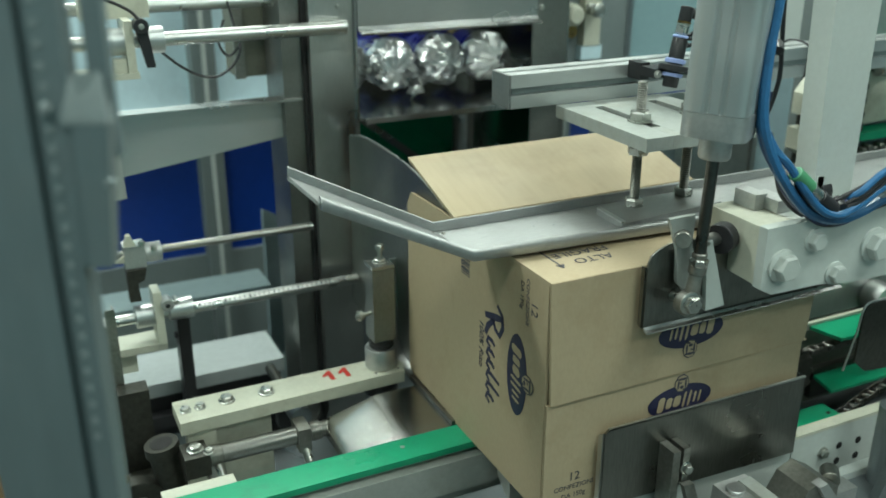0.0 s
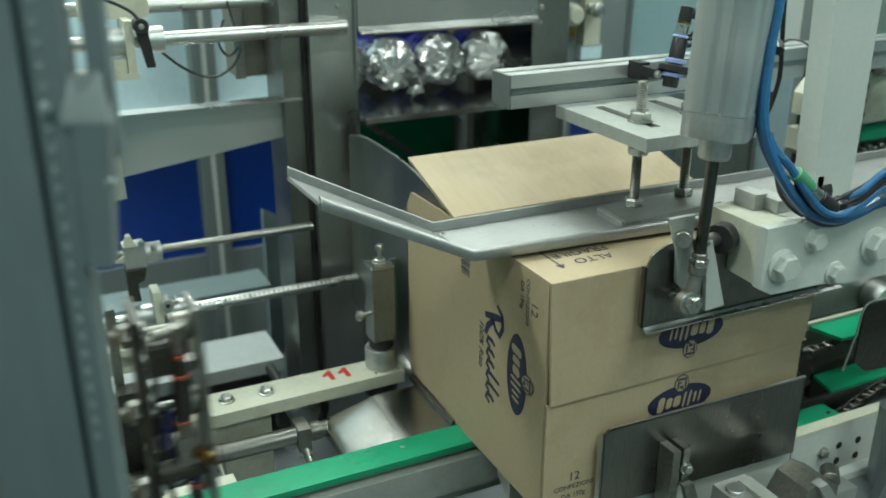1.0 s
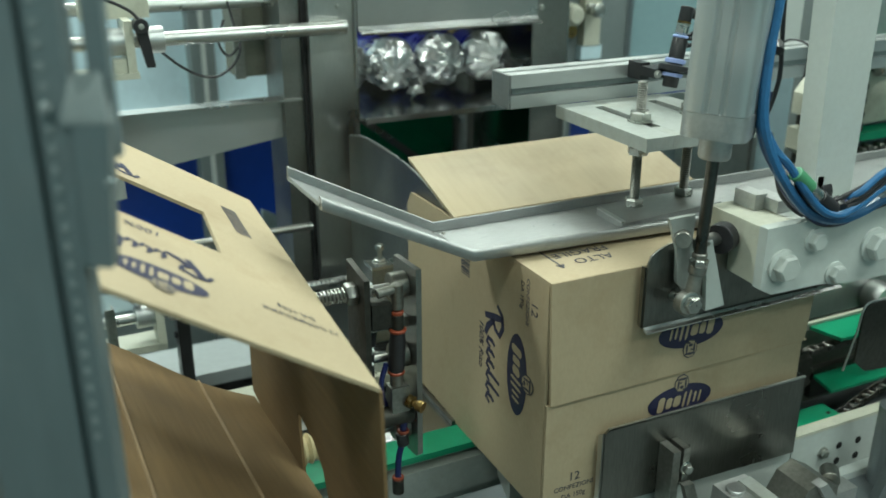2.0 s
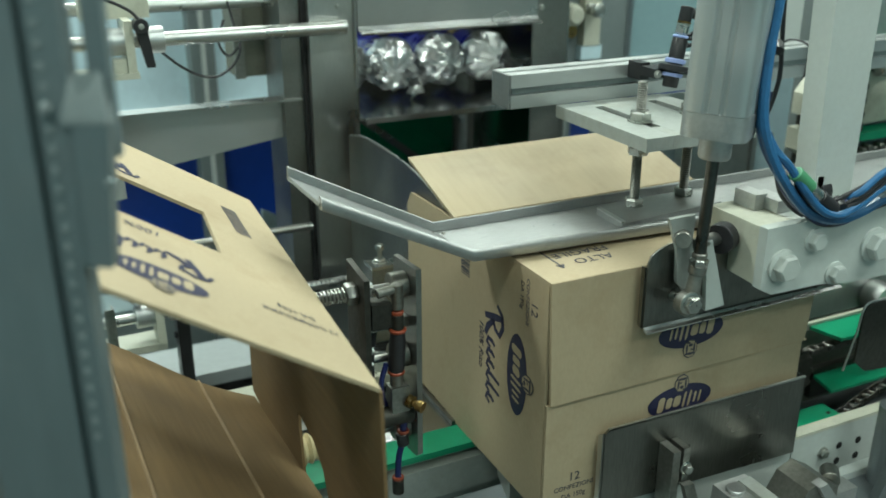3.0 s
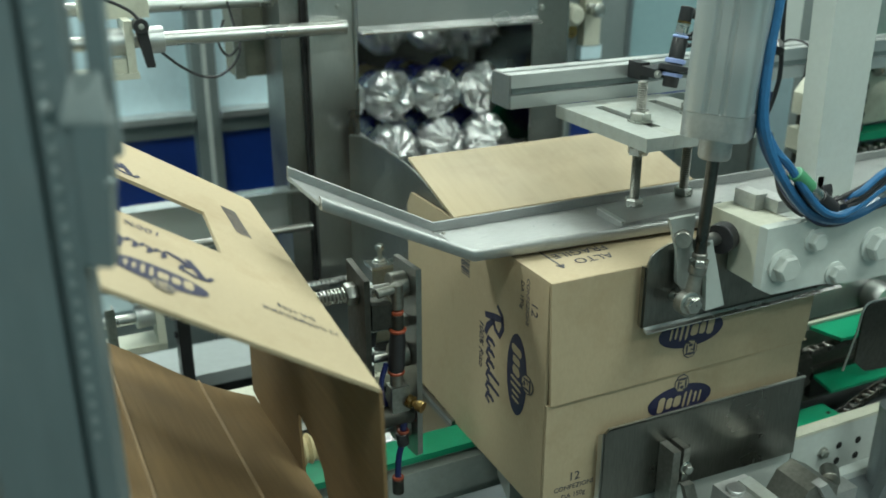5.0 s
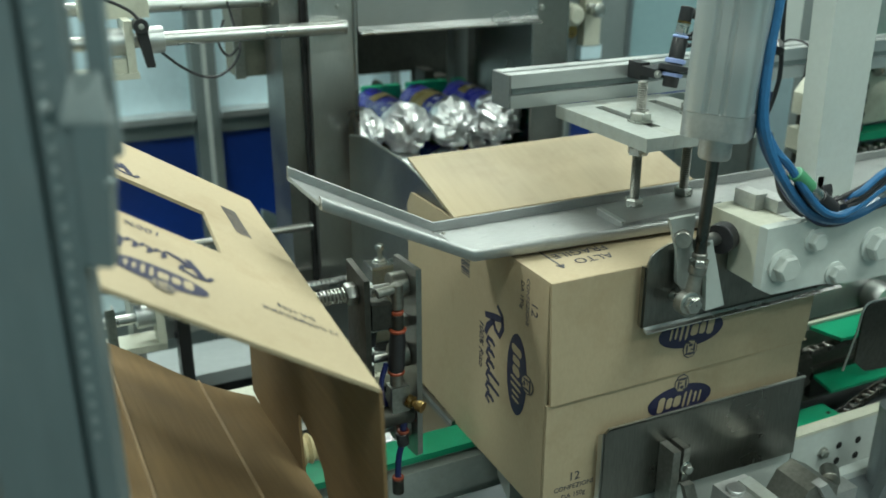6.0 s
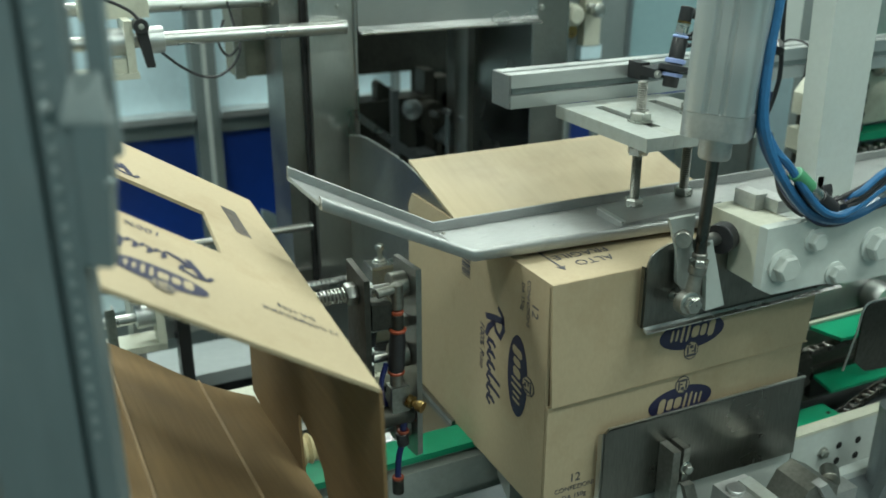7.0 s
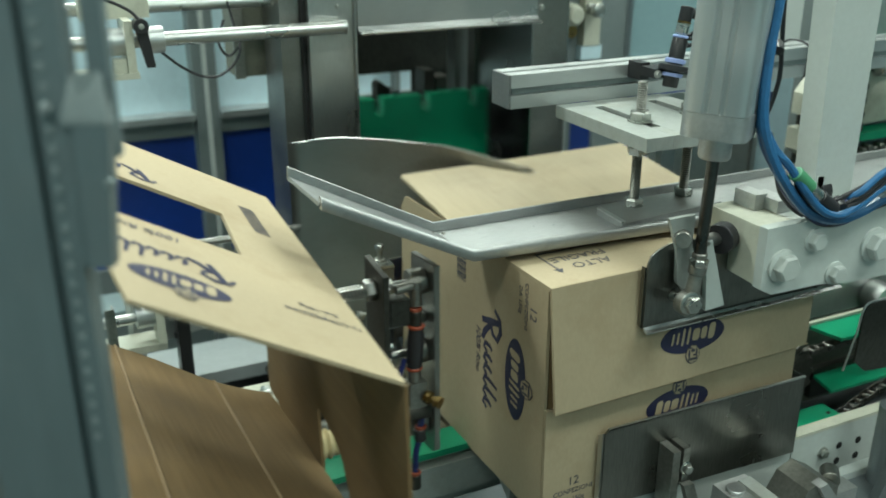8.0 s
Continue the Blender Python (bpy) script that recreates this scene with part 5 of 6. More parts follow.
for kx in range(8):
    part("chain_roller", rod((0.788 + 0.004 * (kx % 2), 0.318, 0.275 + 0.0115 * kx), (0.788 + 0.004 * (kx % 2), 0.344, 0.275 + 0.0115 * kx), 0.0062, 10), CHAIN, rc)
for kx in range(6):
    part("chain_roller", rod((0.805 + 0.0135 * kx, 0.312, 0.2465 + 0.004 * (kx % 2)), (0.805 + 0.0135 * kx, 0.329, 0.2465 + 0.004 * (kx % 2)), 0.0065, 10), CHAIN, rc)
part("cream_arm", soften(prism([(0.672, 0.325, 0.318), (0.672, 0.325, 0.352), (0.694, 0.325, 0.378), (0.715, 0.325, 0.378), (0.70, 0.325, 0.335), (0.69, 0.325, 0.318)], (0, 0.03, 0)), 0.003), CREAM, rc)
part("cream_foot", soften(prism([(0.668, 0.325, 0.262), (0.668, 0.325, 0.296), (0.69, 0.325, 0.296), (0.69, 0.325, 0.248)], (0, 0.03, 0)), 0.003), CREAM, rc)
part("dark_roller", rod((0.672, 0.315, 0.308), (0.71, 0.325, 0.308), 0.0105, 16), OILY, rc)
part("carrier_bar", rbox((0.69, 0.355, 0.20), (0.716, 0.3595, 0.39), 0.002), OILY, rc)
pg = thing("pale_guard", (0.66, 0.47, -0.2), "pale blue guard strip behind the carriage", "guard")
part("strip", rbox((0.70, 0.47, ZF), (0.80, 0.476, 0.36), 0.002), PALE_PANEL, pg)
sg = thing("steel_guard", (0.6, 0.45, ZF), "brushed steel guard sheet behind the profile rail", "guard")
part("sheet", rbox((0.47, 0.452, ZF), (0.698, 0.456, 0.345), 0.001), STEEL_V, sg)
part("edge", rbox((0.688, 0.447, ZF), (0.698, 0.4515, 0.345), 0.001), STEEL, sg)
dk = thing("dark_crossbeam", (0.45, 0.3, 0.1), "dark steel crossbeam behind the carton", "beam")
part("beam", rbox((0.376, 0.33, 0.16), (0.60, 0.36, 0.22), 0.003), SHADE_STEEL, dk)
part("upright", rbox((0.385, 0.315, -0.2), (0.41, 0.3285, 0.34), 0.003), SHADE_STEEL, dk)

# ---- blurred foreground post of the guard ----
fp = thing("guard_post", (-0.45, -0.15, ZF), "blue-grey painted guard post with a row of holes", "post")
u, v = Vector((0.90, -0.43, 0)), Vector((0.43, 0.90, 0))
NEAR = 0.80
O = EYE + (Vector((-0.464, -0.1175, EYE.z)) - EYE) * NEAR
O.z = 0


def near_z(z):
    return ZF if z == ZF else EYE.z + (z - EYE.z) * NEAR


def at_post(a, b_, z):
    return O + u * a * NEAR + v * b_ * NEAR + Vector((0, 0, near_z(z)))


def fpbox(a0, a1, b0, b1, z0, z1):
    ring_ = ((a0, b0), (a1, b0), (a1, b1), (a0, b1))
    return soften(hexa(bmesh.new(), [at_post(a, b_, z0) for a, b_ in ring_] + [at_post(a, b_, z1) for a, b_ in ring_]), 0.001)


part("web", fpbox(-0.06, 0.0025, 0.004, 0.02, ZF, 1.4), POST_BLUE, fp)
part("groove", fpbox(0.0027, 0.0118, 0.010, 0.02, ZF, 1.4), POST_BLUE, fp)
part("flange", fpbox(0.012, 0.0255, 0.0, 0.02, ZF, 0.4295), POST_BLUE, fp)
part("flange", fpbox(0.012, 0.031, 0.0, 0.02, 0.43, 1.4), POST_BLUE, fp)
part("upper_strip", fpbox(0.0405, 0.0535, 0.012, 0.022, 0.50, 1.4), POST_BLUE, fp)
part("cover", soften(hexa(bmesh.new(), [at_post(*q) for q in
     ((0.0315, -0.004, 0.43), (0.0455, -0.004, 0.43), (0.0455, 0.0095, 0.43), (0.0315, 0.0095, 0.43), (0.0315, -0.004, 0.525), (0.0545, -0.004, 0.525), (0.0545, 0.0095, 0.525), (0.0315, 0.0095, 0.525))]), 0.001), POST_BLUE, fp, "blue-grey lock cover")
# highlight on the bevel comes from the paler colour
part("cover_top", soften(hexa(bmesh.new(), [at_post(*q) for q in
     ((0.0262, -0.0045, 0.5252), (0.0545, -0.0045, 0.5252), (0.0545, 0.0095, 0.5252), (0.0262, -0.0005, 0.5252), (0.0262, -0.0045, 0.531), (0.0545, -0.0045, 0.531), (0.049, 0.0095, 0.556), (0.0345, -0.0005, 0.556))]), 0.001), RIVET, fp, "pale bevelled top of the cover")
# rims coloured paler to give the holes their glint
for z in [0.30 + 0.013 * i for i in range(26)]:
    c_ = at_post(0.0165, 0, z)
    part("hole_rim", rod(c_, c_ - v * 0.0007, 0.0021, 10, cham=0.0003), RIVET, fp)
for a, z in ((0.0165, 0.535), (0.051, 0.487)):
    c_ = at_post(a, 0, z)
    part("cap_nut", rod(c_, c_ - v * 0.004, 0.0031, 14), RIVET, fp)

# ---- the filled carton, lying on its side with its opening to the rear ----
W_, D_, H_, FL, TH = 0.366, 0.217, 0.285, 0.143, 0.004
cn = thing("carton", (0, 0, 0), "brown corrugated carton with navy print and one raised flap", "carton", "cartons")
part("left_panel", rbox((0, -0.001, 0), (TH, D_, H_ - TH - 0.0002), 0.0018, 3), CARD, cn)
left_flap = part("left_flap", soften(prism([(0, D_, 0.004), (0, D_ + FL - 0.004, 0.008), (0, D_ + FL, 0.016), (0, D_ + FL, H_ - 0.022), (0, D_ + FL - 0.012, H_ - 0.006), (0, D_, H_ - 0.003)], (TH, 0, 0)), 0.0008, 1), CARD, cn)
part("right_panel", rbox((W_ - TH, -0.001, 0), (W_, D_, H_ - TH - 0.0002), 0.001), CARD, cn)
part("right_flap", block((W_ - TH, D_, 0.006), (W_, D_ + FL, H_ - 0.01)), CARD, cn)
part("bottom_panel", rbox((TH, 0, 0), (W_ - TH, D_, TH), 0.001), CARD, cn)
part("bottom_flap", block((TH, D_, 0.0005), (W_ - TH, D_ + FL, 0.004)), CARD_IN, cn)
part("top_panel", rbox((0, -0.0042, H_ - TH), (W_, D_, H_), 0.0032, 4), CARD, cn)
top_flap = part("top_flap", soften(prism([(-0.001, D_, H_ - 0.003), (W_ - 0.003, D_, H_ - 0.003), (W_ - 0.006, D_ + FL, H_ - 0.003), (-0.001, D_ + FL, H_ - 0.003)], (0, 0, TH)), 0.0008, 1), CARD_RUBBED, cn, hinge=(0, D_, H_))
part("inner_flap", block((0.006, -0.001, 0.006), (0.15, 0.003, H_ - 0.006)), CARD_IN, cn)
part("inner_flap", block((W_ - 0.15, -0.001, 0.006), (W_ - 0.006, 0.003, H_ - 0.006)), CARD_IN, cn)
low_flap = part("lower_front_flap", rbox((0.001, -0.0055, 0.0005), (W_ - 0.001, -0.0014, 0.1415), 0.0015), CARD, cn)
up_flap = part("upper_front_flap", soften(prism([(0.004, -0.0014, 0.1425), (W_, -0.0014, 0.1425), (W_ + 0.007, -0.0014, 0.21), (W_ + 0.001, -0.0014, H_ - 0.0004), (0.0005, -0.0014, H_ - 0.0004)], (0, -0.0041, 0)), 0.0020, 3), CARD, cn, hinge=(0, -0.003, H_))
part("cut_edge", block((0.0045, -0.0054, 0.1418), (W_ + 0.004, -0.0014, 0.1424)), CARD_EDGE, up_flap)
# print on the left side: reads downwards
side = on_plane((-0.0002, 0.058, 0.149), (0, 0, -1), (0, -1, 0))
brand_marks(cn, side, s=1.06)
lettering("count_text", "12", 0.018, on_plane((-0.0003, 0.026, 0.243), (0, 0, -1), (0, -1, 0)), INK_GREY, cn)
lettering("count_text", "CONFEZIONI", 0.0092, on_plane((-0.0003, 0.040, 0.246), (0, 0, -1), (0, -1, 0)), INK_GREY, cn)
lettering("count_text", "DA 150g", 0.0092, on_plane((-0.0003, 0.052, 0.250), (0, 0, -1), (0, -1, 0)), INK_GREY, cn)
lettering("kind_text", "100% Riso", 0.015, on_plane((-0.0004, 0.143, 0.150), (0, 0, -1), (0, -1, 0)), INK, cn, shear=0.25)
code = bmesh.new()
for i in range(14):
    wz = 0.001 + 0.0012 * ((i * 7) % 3) / 2
    block((-0.0003, 0.176, 0.222 + 0.0028 * i), (0.0, 0.198, 0.222 + 0.0028 * i + wz), code)
part("barcode", code, INK_GREY, cn)
# front: lower flap upright, upper flap turned over
brand_marks(low_flap, on_plane((0.182, -0.0057, 0.105), (1, 0, 0), (0, 0, 1)), script=False, s=0.95)
lettering("count_text", "12", 0.0155, on_plane((0.041, -0.0058, 0.0425), (1, 0, 0), (0, 0, 1)), INK_GREY, low_flap)
lettering("count_text", "CONFEZIONI", 0.0088, on_plane((0.041, -0.0058, 0.0295), (1, 0, 0), (0, 0, 1)), INK_GREY, low_flap)
lettering("count_text", "DA 150g", 0.0090, on_plane((0.041, -0.0058, 0.0178), (1, 0, 0), (0, 0, 1)), INK_GREY, low_flap)
brand_marks(up_flap, on_plane((0.187, -0.0057, 0.193), (-1, 0, 0), (0, 0, -1)), script=False, s=0.95)
# top: turned towards the rear
lettering("handling_text", "ALTO", 0.019, on_plane((0.078, 0.036, H_ + 0.0003), (-1, 0, 0), (0, -1, 0)), INK_GREY, cn)
lettering("handling_text", "FRAGILE", 0.019, on_plane((0.074, 0.058, H_ + 0.0003), (-1, 0, 0), (0, -1, 0)), INK_GREY, cn)
arrow = bmesh.new()
mt = on_plane((0.0095, 0.018, H_ + 0.0002), (1, 0, 0), (0, 1, 0))
flat_shape([(0.0235, 0.012), (0.0255, 0.012), (0.0255, 0.062), (0.0235, 0.062)], mt, 0.0003, arrow)
flat_shape([(0.0245, 0.006), (0.030, 0.016), (0.019, 0.016)], mt, 0.0003, arrow)
flat_shape([(0.024, 0.060), (0.110, 0.060), (0.110, 0.0616), (0.024, 0.0616)], mt, 0.0003, arrow)
part("arrow_mark", arrow, INK_GREY, cn)

# ---- the half-opened blank pulled in by the suction arm ----
AX, AY, AZ, LEN, HB = -0.2075, -0.051, 0.236, 0.508, 0.290
bl = thing("carton_blank", (AX, AY, AZ), "half-opened brown carton blank held by suction cups", "carton", "cartons")


def bent(pts, vec, w=0.0008):
    return soften(prism(pts, vec), w, 1)


# upright panel with the slot; hangs below the fold
slope = 0.028
up_pts = [(AX, AY + u_, AZ + z_) for u_, z_ in ((0, 0), (LEN, slope), (LEN, slope - HB), (0.262, -HB), (0.270, -0.232), (0.276, -0.172), (0.262, -0.171),
          (0.215, -0.178), (0.186, -0.197), (0.170, -0.226), (0.158, -HB), (-0.018, -HB))]
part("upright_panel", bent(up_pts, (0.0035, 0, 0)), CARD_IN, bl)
# lid panel, built level, turned about the fold
lid_pts = [(0, 0), (LEN, 0), (LEN, 0.36), (0.346, 0.34), (0.345, 0.104), (0.213, 0.112), (0.215, 0.285), (0.004, 0.262)]
lid = part("lid_panel", bent([(AX - v_, AY + u_, AZ + slope * u_ / LEN) for u_, v_ in lid_pts], (0, 0, 0.0038)), CARD, bl, hinge=(AX, AY, AZ))
fold = part("fold_edge", rod((AX, AY + 0.002, AZ + 0.0015), (AX, AY + LEN - 0.002, AZ + slope + 0.0015), 0.0026, 10), CARD_EDGE, bl)


def lidpose(u_, v_):
    return on_plane((AX - v_, AY + u_, AZ + slope * u_ / LEN + 0.0042), (-1, 0, 0), (0, -1, slope * -1 / LEN))


brand_marks(lid, lidpose(0.075, 0.205), s=1.0)
brand_marks(lid, lidpose(0.335, 0.235), oval=False, s=0.9)
lettering("count_text", "12 CONFEZIONI", 0.012, lidpose(0.10, 0.052), INK_GREY, lid)
lettering("count_text", "DA 150g", 0.012, lidpose(0.118, 0.052), INK_GREY, lid)
lettering("kind_text", "100% Riso", 0.018, lidpose(0.188, 0.22), INK, lid, shear=0.25)
code = bmesh.new()
for i in range(22):
    a_, b_ = 0.318 + 0.0042 * i, 0.0014 + 0.0014 * ((i * 5) % 3) / 2
    z_ = AZ + slope * a_ / LEN + 0.0037
    block((AX - 0.068, AY + a_, z_), (AX - 0.048, AY + a_ + b_, z_ + 0.0005), code)
part("barcode", code, INK_GREY, lid)
# lower panel, curling, parallel to the lid
BZ = AZ - HB - 0.004
curl = []
for k_ in range(15):
    s_ = k_ / 14
    curl.append((AX - 0.26 * s_, AY + LEN, BZ + slope - 0.010 + 0.168 * s_ - 0.007 * math.sin(s_ * math.pi * 2.0)))
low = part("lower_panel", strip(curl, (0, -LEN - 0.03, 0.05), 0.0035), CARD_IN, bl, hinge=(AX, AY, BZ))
for s_ in (0.30, 0.76):
    a_ = Vector((AX - 0.26 * s_, AY + LEN, BZ + slope - 0.010 + 0.168 * s_ - 0.007 * math.sin(s_ * math.pi * 2.0))) + Vector((0.002, 0, 0.0038))
    part("score_line", rod(a_, a_ + Vector((0, -LEN - 0.03, 0.05)), 0.0024, 6), CARD_SCORE, low)




def resize(ob, s):
    for o in ob.children_recursive:
        o.data.transform(Matrix.Scale(s, 4))
        o.location = o.location * s


BS, AS = 0.878, 0.9034
BLANK_AT, ARM_AT = Vector((-0.240, -0.135, 0.288)), Vector((-0.100, 0.1092, 0.0642))
resize(bl, BS)

# ---- suction arm ----
GX = -0.060
sa = thing("suction_arm", (GX, 0.2, 0.0), "steel suction arm with spring rods, cups and air fittings", "gripper")


part("front_plate", soften(prism([(GX - 0.007, 0.183, -0.012), (GX - 0.007, 0.190, -0.018), (GX - 0.007, 0.252, -0.024), (GX - 0.007, 0.252, 0.236), (GX - 0.007, 0.183, 0.241)], (0.007, 0, 0)), 0.0012), STEEL_DARK, sa)
part("rear_plate", soften(prism([(-0.130, 0.188, -0.06), (-0.130, 0.248, -0.06), (-0.130, 0.248, 0.243), (-0.130, 0.188, 0.236)], (0.007, 0, 0)), 0.0012), OILY, sa)
for z, yy in ((0.212, 0.215), (0.118, 0.215), (0.016, 0.215)):
    part("spring_rod", rod((-0.203, yy, z), (-0.068, yy, z), 0.005, 16), STEEL_DARK, sa)
    coil = [(-0.185 + 0.05 * i / 88, yy + 0.0085 * math.cos(i * math.tau / 8), z + 0.0085 * math.sin(i * math.tau / 8)) for i in range(89)]
    part("spring", hose(coil, 0.0013, 5, 1), ZINC, sa)
    part("guide_nut", hexnut((-0.131, yy, z), (-1, 0, 0), 0.014, 0.013), STEEL_DARK, sa)
    part("guide_nut", hexnut((-0.1225, yy, z), (1, 0, 0), 0.012, 0.008), STEEL, sa)
    part("bush", rod((-0.088, yy, z), (-0.0675, yy, z), 0.0165, 22), CAST, sa)
    part("suction_cup", lathe((-0.2118, yy, z), (-0.180, yy, z), [(0, 0.019), (0.1, 0.021), (0.25, 0.016), (0.4, 0.0195), (0.55, 0.0145), (0.7, 0.017), (0.85, 0.011), (1, 0.010)], 24), SILICONE, sa, "cream bellows suction cup")
part("tie_bar", rbox((-0.122, 0.205, 0.16), (-0.068, 0.225, 0.172), 0.002), STEEL_DARK, sa)
part("valve", rbox((-0.118, 0.196, 0.166), (-0.092, 0.222, 0.198), 0.003), OILY, sa)
part("elbow", rod((-0.112, 0.196, 0.214), (-0.086, 0.196, 0.217), 0.006, 14), CAST, sa)
part("elbow", rod((-0.086, 0.196, 0.19), (-0.086, 0.196, 0.222), 0.0075, 14), CAST, sa)
part("ring", rod((-0.086, 0.196, 0.183), (-0.086, 0.196, 0.188), 0.0076, 16), ORANGE, sa, "orange release ring")
part("ring", rod((-0.086, 0.196, 0.160), (-0.086, 0.196, 0.164), 0.0106, 16), ORANGE, sa, "orange release ring")
part("fitting", rod((-0.086, 0.196, 0.164), (-0.086, 0.196, 0.183), 0.0075, 14), OILY, sa)
part("filter", lathe((-0.086, 0.196, 0.160), (-0.089, 0.196, 0.108), [(0, 0.009), (0.3, 0.0105), (0.8, 0.0105), (1, 0.0095)], 18), BLACK, sa)
part("ring", rod((-0.089, 0.196, 0.104), (-0.089, 0.196, 0.108), 0.0106, 16), ORANGE, sa, "orange release ring")
part("fitting", rod((-0.089, 0.196, 0.088), (-0.089, 0.196, 0.104), 0.0085, 14), CAST, sa)
part("manifold", rbox((-0.099, 0.186, 0.052), (-0.076, 0.206, 0.088), 0.002), CAST, sa)
part("brass_screw", lathe((-0.078, 0.186, 0.068), (-0.066, 0.168, 0.064), [(0, 0.0085), (0.35, 0.0085), (0.4, 0.005), (0.6, 0.005), (0.65, 0.0075), (1, 0.0075)], 16), BRASS, sa, "brass adjusting screw")
part("lower_valve", rod((-0.122, 0.196, 0.045), (-0.07, 0.196, 0.045), 0.013, 18), OILY, sa)
part("ring", rod((-0.083, 0.192, 0.020), (-0.083, 0.192, 0.024), 0.0076, 16), ORANGE, sa, "orange release ring")
part("fitting", rod((-0.083, 0.192, 0.003), (-0.085, 0.192, 0.020), 0.008, 14), BLACK, sa)
part("ring", rod((-0.092, 0.190, -0.045), (-0.092, 0.190, -0.041), 0.0076, 16), ORANGE, sa, "orange release ring")
part("fitting", rod((-0.092, 0.190, -0.066), (-0.092, 0.190, -0.045), 0.0075, 14), OILY, sa)
part("air_hose", hose([(-0.082, 0.192, 0.046), (-0.082, 0.191, 0.035), (-0.083, 0.192, 0.022)], 0.0045), NAVY_TUBE, sa)
part("air_hose", hose([(-0.085, 0.192, 0.004), (-0.09, 0.191, -0.015), (-0.092, 0.19, -0.042)], 0.0042), NAVY_TUBE, sa)
part("air_hose", hose([(-0.10, 0.20, 0.118), (-0.108, 0.198, 0.095), (-0.106, 0.2, 0.07), (-0.098, 0.205, 0.055)], 0.0035), NAVY_TUBE, sa)
part("air_hose", hose([(-0.11, 0.21, 0.165), (-0.116, 0.208, 0.12), (-0.114, 0.21, 0.06), (-0.108, 0.21, 0.0), (-0.105, 0.21, -0.06)], 0.0035), BLACK, sa)
bolts(sa, [(-0.122, 0.20, 0.224), (-0.122, 0.235, 0.19), (-0.122, 0.2, 0.14)], (1, 0, 0), 0.006)

resize(sa, AS)

# ---- funnel plates, pusher, tray ----
fu = thing("funnel_plate", (-0.005, 0.58, 0.1), "dark steel funnel plate at the carton opening", "plate")
part("sheet", soften(prism([(0.009, 0.61, 0.01), (0.009, 0.600, 0.297), (0.009, 0.526, 0.310), (0.009, 0.379, 0.309), (0.009, 0.285, 0.291), (0.009, 0.245, 0.279), (0.009, 0.245, 0.01)], (-0.003, 0, 0)), 0.0008, 1), STEEL_DARK, fu)
part("bright_edge", hose([(0.0075, 0.600, 0.2972), (0.0075, 0.526, 0.3102), (0.0075, 0.379, 0.3092), (0.0075, 0.285, 0.2912), (0.0075, 0.262, 0.284)], 0.0013, 6, 4), STEEL, fu)
part("inner_sheet", soften(prism([(0.016, 0.40, 0.280), (0.016, 0.33, 0.292), (0.016, 0.262, 0.286), (0.016, 0.225, 0.27), (0.016, 0.225, 0.02), (0.016, 0.40, 0.02)], (-0.002, 0, 0)), 0.0006, 1), STEEL_DARK, fu)

ps = thing("green_pusher", (0.18, 0.93, 0.2), "green plastic pusher comb with notches at its top edge", "pusher")
PX0, PX1, PZ = 0.018, 0.357, 0.325
cut = [0.045, 0.137, 0.229, 0.327]
outl = [(PX0, 0.03), (PX1, 0.03), (PX1, PZ)]
for c_ in cut[::-1]:
    outl += [(c_ + 0.008, PZ), (c_ + 0.008, PZ - 0.024), (c_ + 0.004, PZ - 0.031), (c_ - 0.004, PZ - 0.031), (c_ - 0.008, PZ - 0.024), (c_ - 0.008, PZ)]
outl += [(PX0, PZ)]
part("comb", soften(prism([(x, 0.92, z) for x, z in outl], (0, 0.02, 0)), 0.0015, 1), GREEN, ps)
part("carrier", rbox((0.05, 0.9405, 0.06), (0.32, 0.95, 0.26), 0.003), STEEL_DARK, ps)
part("push_rod", rod((0.18, 0.95, 0.15), (0.18, 1.35, 0.15), 0.012), CHROME, ps)

tr = thing("elevator_tray", (0.2, 0.7, 0.33), "mirror-dark steel tray carrying the foil packs", "tray")
LEAN = -1.0
sag = 0.338 * math.tan(radians(LEAN))
part("tray_sheet", soften(prism([(0.040, 0.612, 0.313), (0.406, 0.612, 0.313), (0.406, 0.95, 0.313 + sag), (0.020, 0.95, 0.313 + sag), (0.020, 0.64, 0.313 + sag * 0.083)], (0, 0, 0.004)), 0.001), GLOSS, tr)
part("front_lip", rbox((0.040, 0.608, 0.309), (0.406, 0.6115, 0.3175), 0.0008), STEEL, tr)
lever = part("side_arm", soften(prism([(-0.337, 0.665, 0.345), (-0.052, 0.665, 0.349), (-0.052, 0.665, 0.293), (-0.330, 0.665, 0.255)], (0, 0.008, 0)), 0.0015), ALU, tr, "tapering grey side arm")
part("arm_edge", rbox((-0.337, 0.64, 0.3495), (-0.052, 0.673, 0.353), 0.001), STEEL, tr)
part("arm_bracket", soften(prism([(-0.345, 0.62, 0.36), (-0.330, 0.655, 0.345), (-0.326, 0.655, 0.225), (-0.345, 0.62, 0.235)], (-0.008, 0, 0)), 0.002), WHITE, tr)

